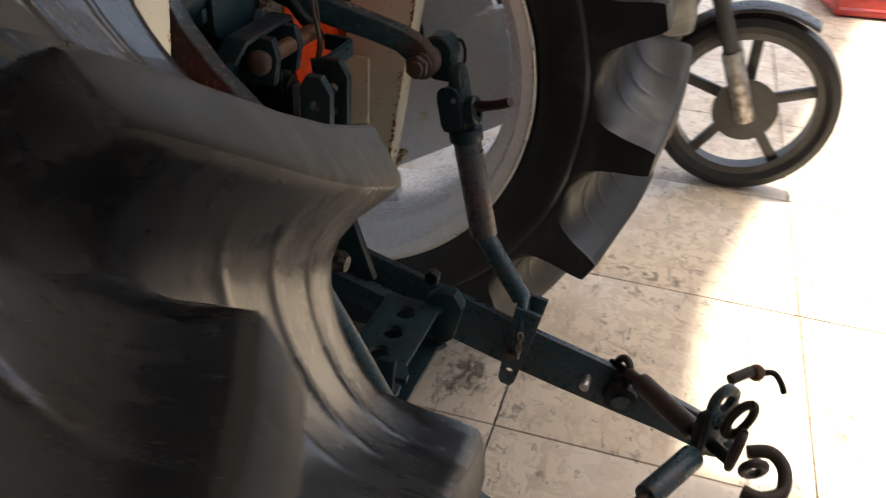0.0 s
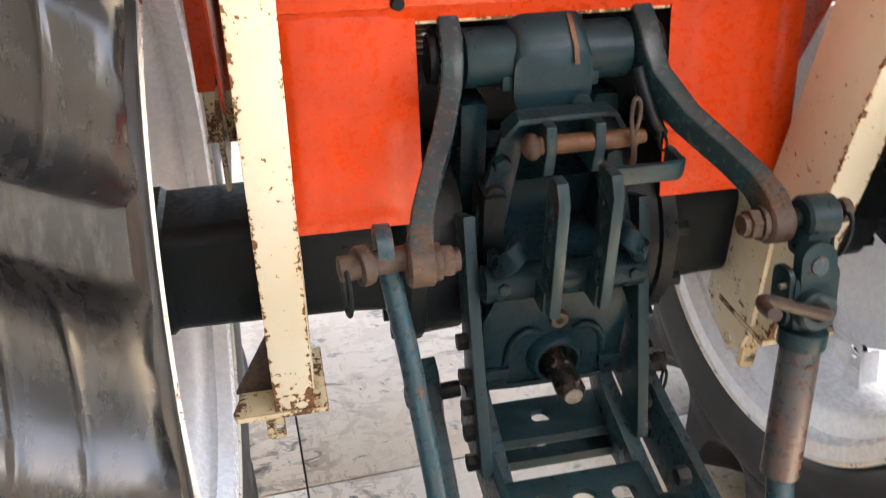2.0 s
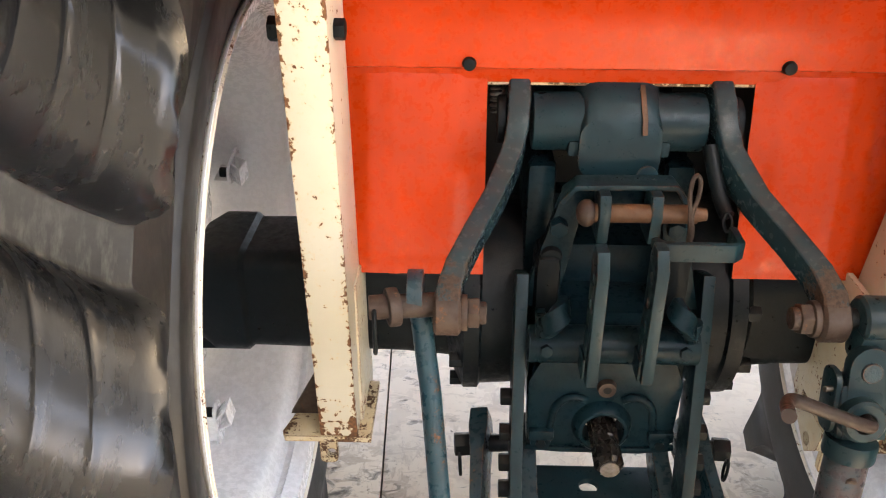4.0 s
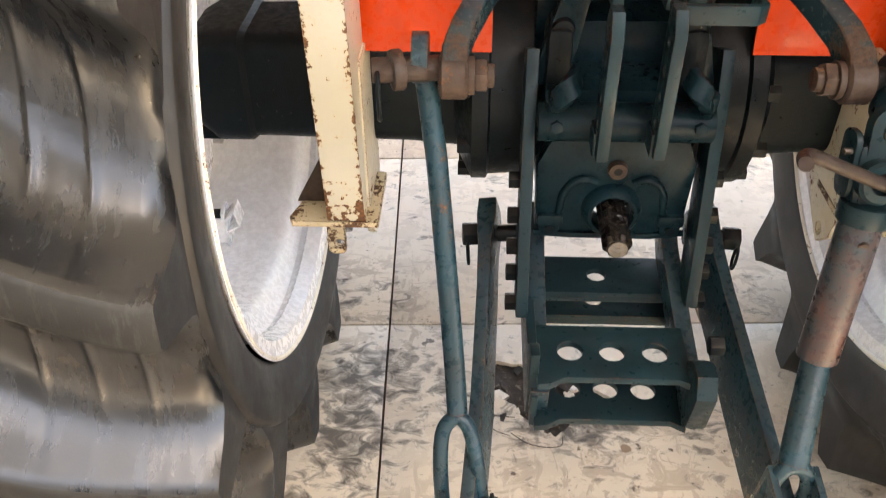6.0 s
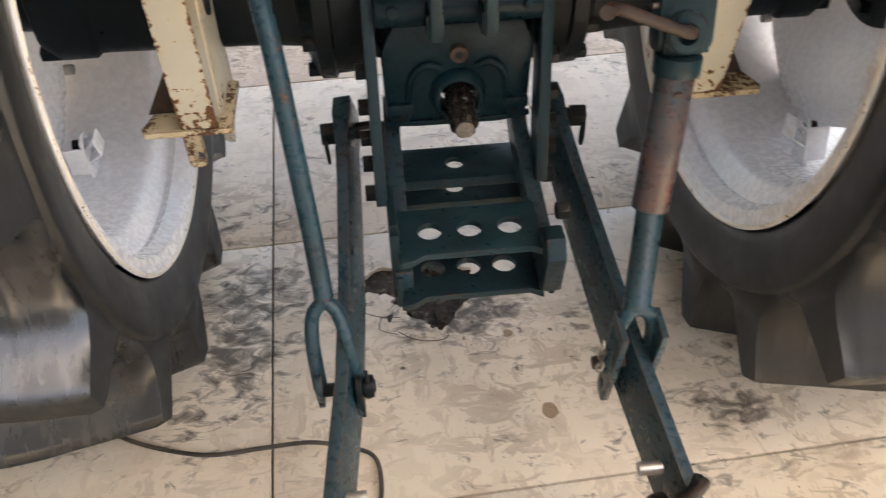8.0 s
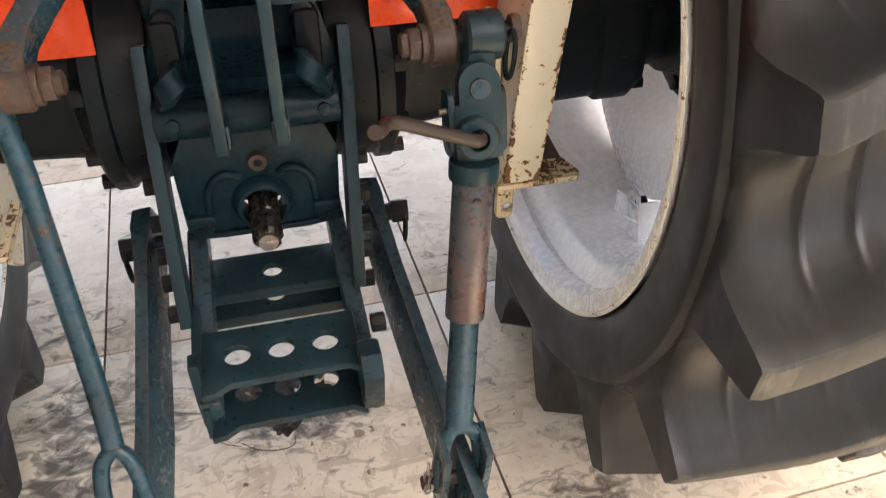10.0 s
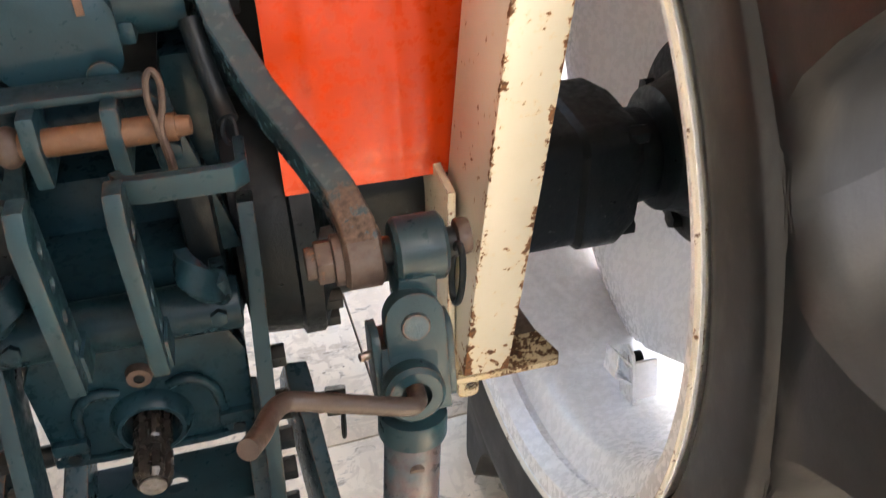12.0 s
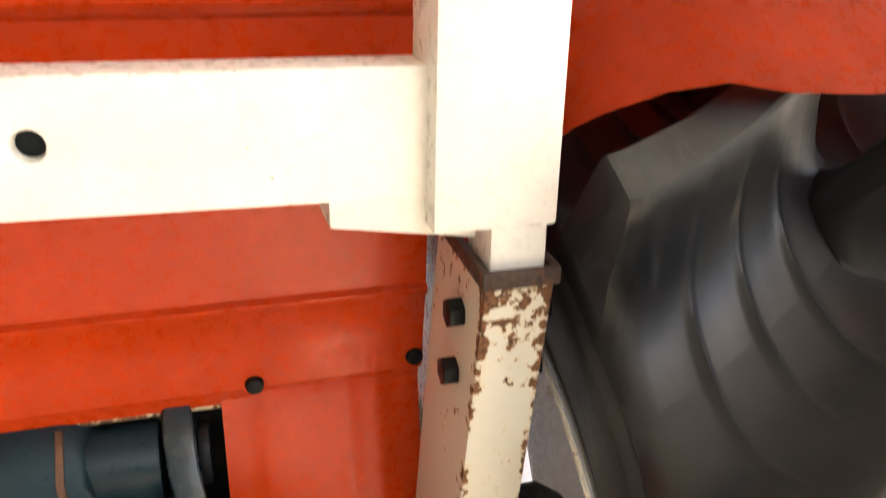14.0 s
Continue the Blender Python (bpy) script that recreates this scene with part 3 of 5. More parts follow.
def axle_side(s):
    """Axle housing of one side: a squarish trumpet, its flanges and bolts."""
    b = bmesh.new()
    rings = []
    for x, half, corner in ((0.17, 0.086, 0.05), (0.25, 0.077, 0.034), (0.44, 0.072, 0.026), (0.455, 0.072, 0.026), (0.462, 0.077, 0.028), (0.505, 0.077, 0.028), (0.528, 0.067, 0.034), (0.535, 0.052, 0.04), (0.585, 0.05, 0.045)):
        rings.append([b.verts.new((s * x, AX + u, AZ + (0.004 if s < 0 else -0.006) + v)) for u, v in squarish(half, corner)])
    n = len(rings[0])
    for p, q in zip(rings, rings[1:]):
        for i in range(n):
            b.faces.new((p[i], p[(i + 1) % n], q[(i + 1) % n], q[i]))
    b.faces.new(rings[0][::-1])
    b.faces.new(rings[-1])
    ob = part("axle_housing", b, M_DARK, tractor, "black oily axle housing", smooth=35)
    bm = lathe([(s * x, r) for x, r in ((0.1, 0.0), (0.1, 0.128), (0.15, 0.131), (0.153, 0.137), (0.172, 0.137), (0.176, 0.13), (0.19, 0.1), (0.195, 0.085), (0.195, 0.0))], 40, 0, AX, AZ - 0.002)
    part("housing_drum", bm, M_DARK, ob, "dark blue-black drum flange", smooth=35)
    for i in range(10):
        a = 2 * math.pi * (i + 0.5) / 10
        c = Vector((0, 0.124 * math.cos(a) + AX, 0.124 * math.sin(a) + AZ - 0.002))
        part("flange_bolt", hexnut(c + Vector((s * 0.172, 0, 0)), c + Vector((s * 0.19, 0, 0)), 0.011), M_DARK, ob)
    for u, v in ((-0.056, -0.062), (0.056, -0.062), (-0.056, 0.056)):
        part("flange_bolt", hexnut((s * 0.5, AX + u, AZ + v), (s * 0.532, AX + u, AZ + v), 0.011), M_DARK, ob)


axle_side(1)
axle_side(-1)

# ---- gearbox and power take-off ----
bm = box((0, 0.03, 0.615), (0.2, 0.18, 0.21), 0.03)
box((0, -0.07, 0.58), (0.18, 0.12, 0.17), 0.02, bm=bm)
box((0, 0.28, 0.6), (0.22, 0.5, 0.3), 0.04, bm=bm)
gearbox = part("gearbox", bm, M_GEAR, tractor, "dark blue-black cast gearbox")
# side walls added to keep light out of the hollow behind the bracket
for x in (-0.082, 0.082):
    part("pocket_wall", box((x, 0.03, 0.74), (0.036, 0.17, 0.16), 0.012), M_GEAR, gearbox)
bm = plate([(-0.092, -0.062), (-0.06, -0.07), (0.06, -0.072), (0.09, -0.066), (0.094, 0.03), (0.08, 0.066), (-0.078, 0.066), (-0.094, 0.03)], 0.022, pose(0, -0.148, 0.55, 90), [(0, -0.032, 0.026)], 0.006)
part("pto_cover", bm, M_GEAR, gearbox, "glossy blue-grey cast cover plate")
bm = lathe([(0.03, 0.0245), (-0.004, 0.0245), (-0.0065, 0.0262), (-0.0065, 0.0295), (-0.003, 0.033), (0.006, 0.0365), (0.02, 0.038)], 40)
bm.transform(mat_axes((0, -0.168, 0.518), (0, 1, 0), (1, 0, 0)))
part("pto_bearing_ring", bm, M_GEAR, gearbox, "rounded bearing collar")
for s in (-1, 1):
    pts = [(s * 0.022, -0.163, 0.556), (s * 0.036, -0.167, 0.563), (s * 0.05, -0.166, 0.557), (s * 0.06, -0.164, 0.54), (s * 0.063, -0.161, 0.515), (s * 0.068, -0.16, 0.503), (s * 0.09, -0.158, 0.503)]
    part("collar_rib", wire([(x, y + 0.004, z) for x, y, z in pts], 0.005, 10), M_GEAR, gearbox, "raised casting rib")
part("cover_lip", sweep([(-0.093, -0.16, 0.482), (-0.05, -0.161, 0.4795), (0.05, -0.161, 0.479), (0.093, -0.16, 0.484)], 0.006, 0.008, (0, 1, 0), 0.0025), M_GEAR, gearbox)
for x in (-0.074, 0.074):
    bm = sweep([(x - 0.016, -0.16, 0.503), (x + 0.016, -0.16, 0.503)], 0.014, 0.016, (0, 1, 0), 0.004)
    rod((x, -0.154, 0.49), (x, -0.164, 0.49), 0.013, bev=0.003, bm=bm)
    part("corner_boss", bm, M_GEAR, gearbox)
    part("corner_bolt", rod((x, -0.16, 0.49), (x, -0.167, 0.49), 0.006, seg=12), M_DARK, gearbox)
bm = lathe([(-0.004, 0.005), (-0.004, 0.0105), (0.004, 0.012), (0.012, 0.012)], 24)
bm.transform(mat_axes((0.001, -0.163, 0.576), (0, 1, 0), (1, 0, 0)))
part("filler_plug", bm, M_RUST, gearbox, "rust-ringed threaded plug hole")
# dark rod end set in the hole to give its shade
part("bore_fill", rod((0.001, -0.15, 0.576), (0.001, -0.165, 0.576), 0.0055, seg=12), M_DARK, gearbox)


def splined(p0, p1, r_out, r_in, teeth=6):
    """A splined shaft with a ring groove and a chamfered tip."""
    d = (Vector(p1) - Vector(p0)).length
    b = bmesh.new()
    rings = []
    per = 8
    for z, ko, ki in ((0.0, 1, 1), (d - 0.042, 1, 1), (d - 0.04, 0.9, 1), (d - 0.033, 0.9, 1), (d - 0.031, 1, 1), (d - 0.006, 1, 1), (d, 0.78, 0.86)):
        row = []
        for i in range(teeth * per):
            f = i % per
            r = r_out * ko if f in (0, 1, 2, 3) else r_in * ki
            a = 2 * math.pi * i / (teeth * per) + (0.09 if f in (4,) else 0) - (0.09 if f in (7,) else 0)
            row.append(b.verts.new((min(r, r_out) * math.cos(a), min(r, r_out) * math.sin(a), z)))
        rings.append(row)
    n = len(rings[0])
    for p, q in zip(rings, rings[1:]):
        for i in range(n):
            b.faces.new((p[i], p[(i + 1) % n], q[(i + 1) % n], q[i]))
    b.faces.new(rings[0][::-1])
    b.faces.new(rings[-1])
    b.transform(Matrix.Translation(p0) @ (Vector(p1) - Vector(p0)).to_track_quat("Z", "Y").to_matrix().to_4x4())
    return b


part("pto_shaft", splined((0, -0.1, 0.52), (0.0, -0.232, 0.513), 0.0175, 0.0142), M_SHAFT, gearbox, "dark splined power take-off shaft", smooth=30)
bm = rod((0.0, -0.2325, 0.51297), (0.0, -0.2345, 0.51287), 0.0112, seg=24)
rod((0.0, -0.2345, 0.51287), (0.0, -0.2352, 0.51283), 0.0035, seg=12, bm=bm)
part("shaft_end", bm, M_STEEL, gearbox, "bright worn shaft tip")

def eased(points, steps=4):
    """A smooth line through the points."""
    out = []
    p = [Vector(q) for q in points]
    for i in range(len(p) - 1):
        p0, p1, p2, p3 = p[max(i - 1, 0)], p[i], p[i + 1], p[min(i + 2, len(p) - 1)]
        for j in range(steps):
            t = j / steps
            out.append(0.5 * (2 * p1 + (p2 - p0) * t + (2 * p0 - 5 * p1 + 4 * p2 - p3) * t * t + (3 * p1 - p0 - 3 * p2 + p3) * t ** 3))
    return [tuple(q) for q in out + [p[-1]]]


# cross tube and bosses over the cover
bm = rod((-0.098, -0.165, 0.642), (0.098, -0.165, 0.642), 0.0225, seg=28, bev=0.003)
part("cross_tube", bm, M_GEAR, gearbox, "blue-grey cross shaft over the cover")
for x in (-0.078, 0.08):
    part("tube_bolt", hexnut((x, -0.182, 0.646), (x, -0.192, 0.648), 0.0075), M_GEAR, gearbox)
for s in (-1, 1):
    pts = [(s * 0.083, -0.15, 0.668), (s * 0.085, -0.172, 0.672), (s * 0.081, -0.19, 0.68), (s * 0.073, -0.196, 0.692), (s * 0.064, -0.19, 0.702), (s * 0.06, -0.178, 0.706)]
    part("hook_pad", sweep(eased(pts), 0.024, 0.012, (0, 0.5, 1), 0.005), M_GEAR, gearbox, "curved cast hook")
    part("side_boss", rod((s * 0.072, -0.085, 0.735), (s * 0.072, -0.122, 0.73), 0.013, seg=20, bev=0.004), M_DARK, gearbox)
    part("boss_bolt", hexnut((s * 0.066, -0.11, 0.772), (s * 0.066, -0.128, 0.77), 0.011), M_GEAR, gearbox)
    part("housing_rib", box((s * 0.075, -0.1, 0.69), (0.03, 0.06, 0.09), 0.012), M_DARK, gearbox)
part("small_stub", rod((0.085, -0.18, 0.66), (0.085, -0.188, 0.69), 0.008, seg=14, bev=0.002), M_GEAR, gearbox)

# ---- top link bracket ----
outline = [(-0.05, 0.826), (0.057, 0.826), (0.072, 0.805), (0.108, 0.66), (0.066, 0.66), (0.05, 0.79), (-0.04, 0.79), (-0.062, 0.66), (-0.106, 0.66), (-0.066, 0.805)]
bm = plate(outline, 0.014, mat_axes((0, -0.108, 0), (1, 0, 0), (0, 0, 1)), bev=0.003)
bracket = part("top_link_bracket", bm, M_GEAR, tractor, "blue-grey arched top link bracket with rusty pin")
part("bracket_lip", sweep([(-0.064, -0.112, 0.806), (-0.05, -0.12, 0.826), (0.0, -0.122, 0.828), (0.057, -0.12, 0.827), (0.072, -0.114, 0.806)], 0.03, 0.007, (0, 1, 0), 0.0025), M_BLUE, bracket)
for x in (-0.022, 0.034):
    bm = plate([(-0.03, -0.035), (0.018, -0.035), (0.024, 0.0), (0.018, 0.024), (-0.03, 0.024)], 0.013, mat_axes((x, -0.135, 0.802), (0, -1, 0), (0, 0, 1)), bev=0.0035)
    part("bracket_ear", bm, M_BLUE, bracket)
bm = rod((-0.032, -0.142, 0.8), (0.078, -0.15, 0.804), 0.0105, seg=24, bev=0.001)
rod((0.078, -0.15, 0.804), (0.088, -0.1508, 0.8044), 0.0085, 0.007, bm=bm)
part("top_pin", bm, M_PIN, bracket, "rusty top link pin")
bm = bmesh.new()
bmesh.ops.create_uvsphere(bm, u_segments=20, v_segments=12, radius=0.0155, matrix=pose(-0.04, -0.1415, 0.7998) @ Matrix.Diagonal((0.75, 1, 1, 1)))
part("pin_head", bm, M_RUST, bracket)
bm = wire([(0.069, -0.162, 0.772), (0.0685, -0.166, 0.79), (0.066, -0.166, 0.812), (0.0635, -0.163, 0.832), (0.065, -0.16, 0.848), (0.0695, -0.158, 0.853), (0.0735, -0.16, 0.846), (0.0725, -0.163, 0.83), (0.068, -0.166, 0.812), (0.0705, -0.168, 0.79), (0.0705, -0.164, 0.77)], 0.0026, 8)
part("spring_clip", bm, M_RUST, bracket, "rusty wire spring clip")

# two drilled upright straps with a side arm
for x, top in ((-0.031, 0.79), (0.031, 0.79)):
    ln = 0.165
    bm = plate([(-0.02, 0.0), (0.018, 0.0), (0.02, ln - 0.02), (0.008, ln), (-0.012, ln), (-0.02, ln - 0.015)], 0.0135, mat_axes((x, -0.212 if x < 0 else -0.206, 0.628), (0, -1, 0), (0, 0.24, 1)),
               [(0.0, 0.035 + 0.031 * i, 0.0062) for i in range(4)], 0.0025)
    strap = part("drilled_strap", bm, M_BLUE, tractor, "upright blue-grey strap with a row of holes")
    part("strap_foot", box((x, -0.19, 0.64), (0.02, 0.05, 0.03), 0.004), M_BLUE, strap)
bm = sweep([(0.03, -0.174, 0.777), (0.037, -0.188, 0.779), (0.05, -0.19, 0.779), (0.112, -0.19, 0.779), (0.119, -0.184, 0.779), (0.119, -0.15, 0.78)], 0.021, 0.0085, (0, 0, 1), 0.0022)
part("side_arm", bm, M_BLUE, tractor, "bent flat blue-grey arm")
bm = wire([(0.098, -0.09, 0.86), (0.104, -0.11, 0.83), (0.11, -0.125, 0.808), (0.114, -0.14, 0.798)], 0.0085, 10)
keeper = part("keeper_strap", bm, M_DARK, tractor, "dark rubber strap with wire loop")
part("wire_loop", wire([(0.113, -0.14, 0.803), (0.109, -0.146, 0.793), (0.112, -0.15, 0.784), (0.118, -0.148, 0.787), (0.118, -0.142, 0.797), (0.113, -0.14, 0.803)], 0.0018, 8), M_DARK, keeper)

# ---- hydraulic lift case, rockshaft and arms ----
bm = rod((-0.098, -0.048, 0.872), (0.098, -0.048, 0.872), 0.0335, seg=40, bev=0.004)
rockshaft = part("rockshaft", bm, M_BLUE, tractor, "blue-grey rockshaft tube")
b = bmesh.new()
rings = []
for y, z, w, hgt in ((0.1, 0.88, 0.2, 0.1), (0.03, 0.893, 0.15, 0.085), (-0.02, 0.884, 0.1, 0.09), (-0.06, 0.872, 0.088, 0.088), (-0.088, 0.852, 0.092, 0.07)):
    rings.append([b.verts.new((u, y, z + v)) for u, v in rounded(w, hgt, 0.02, 5)])
for p, q in zip(rings, rings[1:]):
    for i in range(len(p)):
        b.faces.new((p[i], p[(i + 1) % len(p)], q[(i + 1) % len(p)], q[i]))
b.faces.new(rings[0][::-1])
b.faces.new(rings[-1])
part("lift_case", b, M_BLUE, rockshaft, "cast blue-grey hydraulic lift housing", smooth=50)
bm = plate([(-0.044, 0.874), (0.044, 0.874), (0.056, 0.85), (0.052, 0.838), (0.04, 0.812), (-0.04, 0.812), (-0.052, 0.838), (-0.056, 0.85)], 0.05, mat_axes((0, -0.066, 0), (1, -0.0, 0), (0, 0.12, 1)), bev=0.006)
part("case_apron", bm, M_BLUE, rockshaft)
part("apron_boss", rod((0.03, -0.1, 0.828), (0.03, -0.104, 0.828), 0.012, seg=20, bev=0.002), M_BLUE, rockshaft)
part("paint_mark", sweep([(0.023, -0.058, 0.9185), (0.0235, -0.0893, 0.8895), (0.0245, -0.093, 0.872)], 0.006, 0.002, (1, 0, 0), 0.0004), M_PIN, rockshaft, "worn orange paint mark")
for x in (-0.05, 0.05):
    part("case_gusset", box((x * 1.02, -0.062, 0.85), (0.014, 0.04, 0.02), 0.006), M_BLUE, rockshaft)


part("return_spring", wire([(-0.137 + 0.0075 * math.cos(a), -0.026 + 0.0075 * math.sin(a), 0.872 + 0.0011 * a) for a in (math.pi / 4 * i for i in range(49))], 0.0018, 6, smooth_steps=2), M_STEEL, rockshaft, "small steel coil spring")


def arm_mesh(s):
    """Cast arm: hub on the rockshaft, straight shank, bend, eye."""
    pts = [(0.113, -0.022, 0.912, 0.018, 0.03), (0.1135, -0.033, 0.905, 0.024, 0.05), (0.114, -0.05, 0.887, 0.026, 0.062), (0.116, -0.07, 0.864, 0.025, 0.056), (0.121, -0.093, 0.844, 0.024, 0.046),
           (0.141, -0.144, 0.816, 0.0225, 0.036), (0.166, -0.2, 0.794, 0.022, 0.033), (0.181, -0.236, 0.779, 0.023, 0.034), (0.188, -0.256, 0.765, 0.025, 0.038), (0.1895, -0.267, 0.75, 0.026, 0.04)]
    b = bmesh.new()
    rings = []
    for i, (x, y, z, w, h) in enumerate(pts):
        a, c = Vector(pts[max(i - 1, 0)][:3]), Vector(pts[min(i + 1, len(pts) - 1)][:3])
        t = (c - a).normalized()
        sx = Vector((1, 0, 0))
        sx = (sx - t * sx.dot(t)).normalized()
        u = t.cross(sx)
        rings.append([b.verts.new(Vector((x, y, z)) + sx * p + u * q) for p, q in rounded(w, h, min(w, h) * 0.16, 3)])
    for p, q in zip(rings, rings[1:]):
        for i in range(len(p)):
            b.faces.new((p[i], p[(i + 1) % len(p)], q[(i + 1) % len(p)], q[i]))
    b.faces.new(rings[0][::-1])
    b.faces.new(rings[-1])
    b.transform(Matrix.Diagonal((s, 1, 1, 1)))
    return b


EYE_Y, EYE_Z = -0.267, 0.748


def lift_arm(s):
    arm = part("lift_arm", arm_mesh(s), M_ARM, tractor, "cast blue-grey lift arm with rusty eye", smooth=28)
    part("arm_eye", lathe([(s * x, r) for x, r in ((0.1755, 0.0), (0.1755, 0.0195), (0.1785, 0.023), (0.2, 0.023), (0.203, 0.0195), (0.203, 0.0))], 32, 0, EYE_Y, EYE_Z), M_RUST, arm, "rusty arm eye")
    bm = hexnut((s * 0.157, EYE_Y, EYE_Z), (s * 0.169, EYE_Y, EYE_Z), 0.0168)
    part("arm_nut", bm, M_RUST, arm, "rusty hexagon nut")
    part("washer", rod((s * 0.169, EYE_Y, EYE_Z), (s * 0.1755, EYE_Y, EYE_Z), 0.0185, seg=24, bev=0.001), M_RUST, arm)
    part("bolt_end", rod((s * 0.15, EYE_Y, EYE_Z), (s * 0.159, EYE_Y, EYE_Z), 0.0115, seg=20, bev=0.002), M_RUST, arm)
    part("hub_cap", rod((s * 0.128, -0.05, 0.874), (s * 0.138, -0.05, 0.874), 0.028, seg=24, bev=0.003), M_DARK, arm)


lift_arm(1)
lift_arm(-1)

# ---- left lift rod ----
bm = wire([(-0.2195, -0.242, 0.75), (-0.2145, -0.254, 0.715), (-0.2095, -0.267, 0.68), (-0.205, -0.282, 0.65), (-0.194, -0.331, 0.55), (-0.185, -0.373, 0.46), (-0.181, -0.4, 0.415)], 0.0112, 16)
left_rod = part("lift_rod", bm, M_BLUEWORN, tractor, "slim blue-grey lift rod with worn paint")
bm = plate([(0.025 * math.cos(a), 0.025 * math.sin(a)) for a in (2 * math.pi * i / 24 for i in range(24))], 0.016, mat_axes((-0.222, -0.247, 0.757), (0, 1, 0), (0, 0, 1)), bev=0.003)
part("rod_eye", bm, M_BLUEWORN, left_rod, "flattened rod eye")
part("rod_pin", rod((-0.2, EYE_Y + 0.008, EYE_Z + 0.004), (-0.268, EYE_Y, EYE_Z + 0.004), 0.0125, seg=20, bev=0.002), M_RUST, left_rod, "rusty pin")
part("pin_collar", rod((-0.238, EYE_Y + 0.004, EYE_Z + 0.004), (-0.25, EYE_Y, EYE_Z + 0.004), 0.02, seg=20, bev=0.003), M_RUST, left_rod)
part("linch_ring", wire([(-0.262 - 0.002 * math.sin(a), EYE_Y - 0.006 + 0.018 * math.sin(a), EYE_Z - 0.018 + 0.026 * math.cos(a)) for a in (2 * math.pi * i / 12 for i in range(13))], 0.0025, 8), M_DARK, left_rod)
bm = wire([(-0.1955, -0.449, 0.318), (-0.1985, -0.43, 0.365), (-0.1965, -0.41, 0.395), (-0.186, -0.402, 0.408), (-0.176, -0.402, 0.408), (-0.166, -0.41, 0.395), (-0.158, -0.43, 0.365), (-0.152, -0.449, 0.318)], 0.0085, 12)
part("rod_fork", bm, M_BLUEWORN, left_rod, "forked lower end")
for dx, x0 in ((-1, -0.196), (1, -0.151)):
    bm = plate(rounded(0.026, 0.06 if dx < 0 else 0.088, 0.012, 4), 0.007, mat_axes((x0, -0.452, 0.318 if dx < 0 else 0.3), (0, 1, 0.3), (0, -0.3, 1)), bev=0.002)
    part("fork_plate", bm, M_DARK if dx > 0 else M_BLUEWORN, left_rod)
part("fork_pin", rod((-0.2, -0.451, 0.317), (-0.132, -0.451, 0.317), 0.008, seg=16, bev=0.002), M_DARK, left_rod)
part("pin_knob", rod((-0.147, -0.451, 0.317), (-0.134, -0.451, 0.317), 0.0135, seg=16, bev=0.003), M_DARK, left_rod)
part("split_pin", wire([(-0.142, -0.452, 0.345), (-0.141, -0.456, 0.325), (-0.141, -0.458, 0.305)], 0.0025, 8), M_DARK, left_rod)

# ---- right lift rod with its levelling crank ----
right_rod = part("levelling_rod", rod((0.2068, -0.333, 0.634), (0.1885, -0.377, 0.489), 0.0208, seg=36, bev=0.002), M_TUBE, tractor, "adjustable lift rod, tube in worn red-brown and blue")
part("rod_collar", rod((0.208, -0.3295, 0.652), (0.2066, -0.3332, 0.632), 0.025, seg=36, bev=0.003), M_BLUE, right_rod, "blue collar")
part("collar_screw", rod((0.204, -0.35, 0.622), (0.2035, -0.3592, 0.619), 0.0055, seg=16, bev=0.001), M_RUST, right_rod, "brass-coloured screw")
part("lower_tube", rod((0.189, -0.376, 0.492), (0.163, -0.452, 0.408), 0.0152, seg=28), M_BLUEWORN, right_rod, "blue lower tube with chipped paint")
part("knuckle", lathe([(x, r) for x, r in ((0.2085, 0.0), (0.2085, 0.0205), (0.2115, 0.0238), (0.242, 0.0238), (0.245, 0.0205), (0.245, 0.0))], 36, 0, EYE_Y - 0.012, EYE_Z + 0.008), M_BLUE, right_rod, "round blue knuckle")
part("knuckle_pin", rod((0.2, EYE_Y - 0.008, EYE_Z + 0.006), (0.256, EYE_Y - 0.012, EYE_Z + 0.008), 0.011, seg=20, bev=0.003), M_DARK, right_rod)
part("pin_end", rod((0.253, EYE_Y - 0.012, EYE_Z + 0.012), (0.264, EYE_Y - 0.012, EYE_Z + 0.012), 0.0135, seg=14, bev=0.004), M_RUST, right_rod, "rusty pin head")
part("linch_ring", wire([(0.25 + 0.002 * math.cos(a), EYE_Y - 0.03 + 0.012 * math.sin(a), EYE_Z - 0.006 + 0.024 * math.cos(a)) for a in (2 * math.pi * i / 12 for i in range(13))], 0.0026, 8), M_DARK, right_rod)
part("knuckle_neck", box((0.2205, -0.288, 0.733), (0.03, 0.034, 0.036), 0.008), M_BLUE, right_rod)
tilt = mat_axes((0.2145, -0.318, 0.703), (1, 0, 0), (0.05, 0.28, 1))
top = [(0.0205 * math.cos(a), 0.022 + 0.0205 * math.sin(a)) for a in (math.pi * i / 12 for i in range(13))]
part("swivel_plate", plate([(0.0205, -0.05)] + top + [(-0.0205, -0.05)], 0.015, tilt, bev=0.003), M_BLUE, right_rod, "round-topped blue swivel plate")
bm = lathe([(0.0, 0.0), (0.0, 0.0095), (0.002, 0.0105), (0.008, 0.0105)], 24)
bm.transform(tilt @ mat_axes((0, 0.018, 0.0095), (0, 0, -1), (1, 0, 0)))
part("swivel_rivet", bm, M_BLUEWORN, right_rod)
part("gear_head", box((0.2115, -0.312, 0.677), (0.05, 0.042, 0.062), 0.012, pose(0, 0, 0, -15)), M_BLUE, right_rod, "blue gear head of the levelling crank")
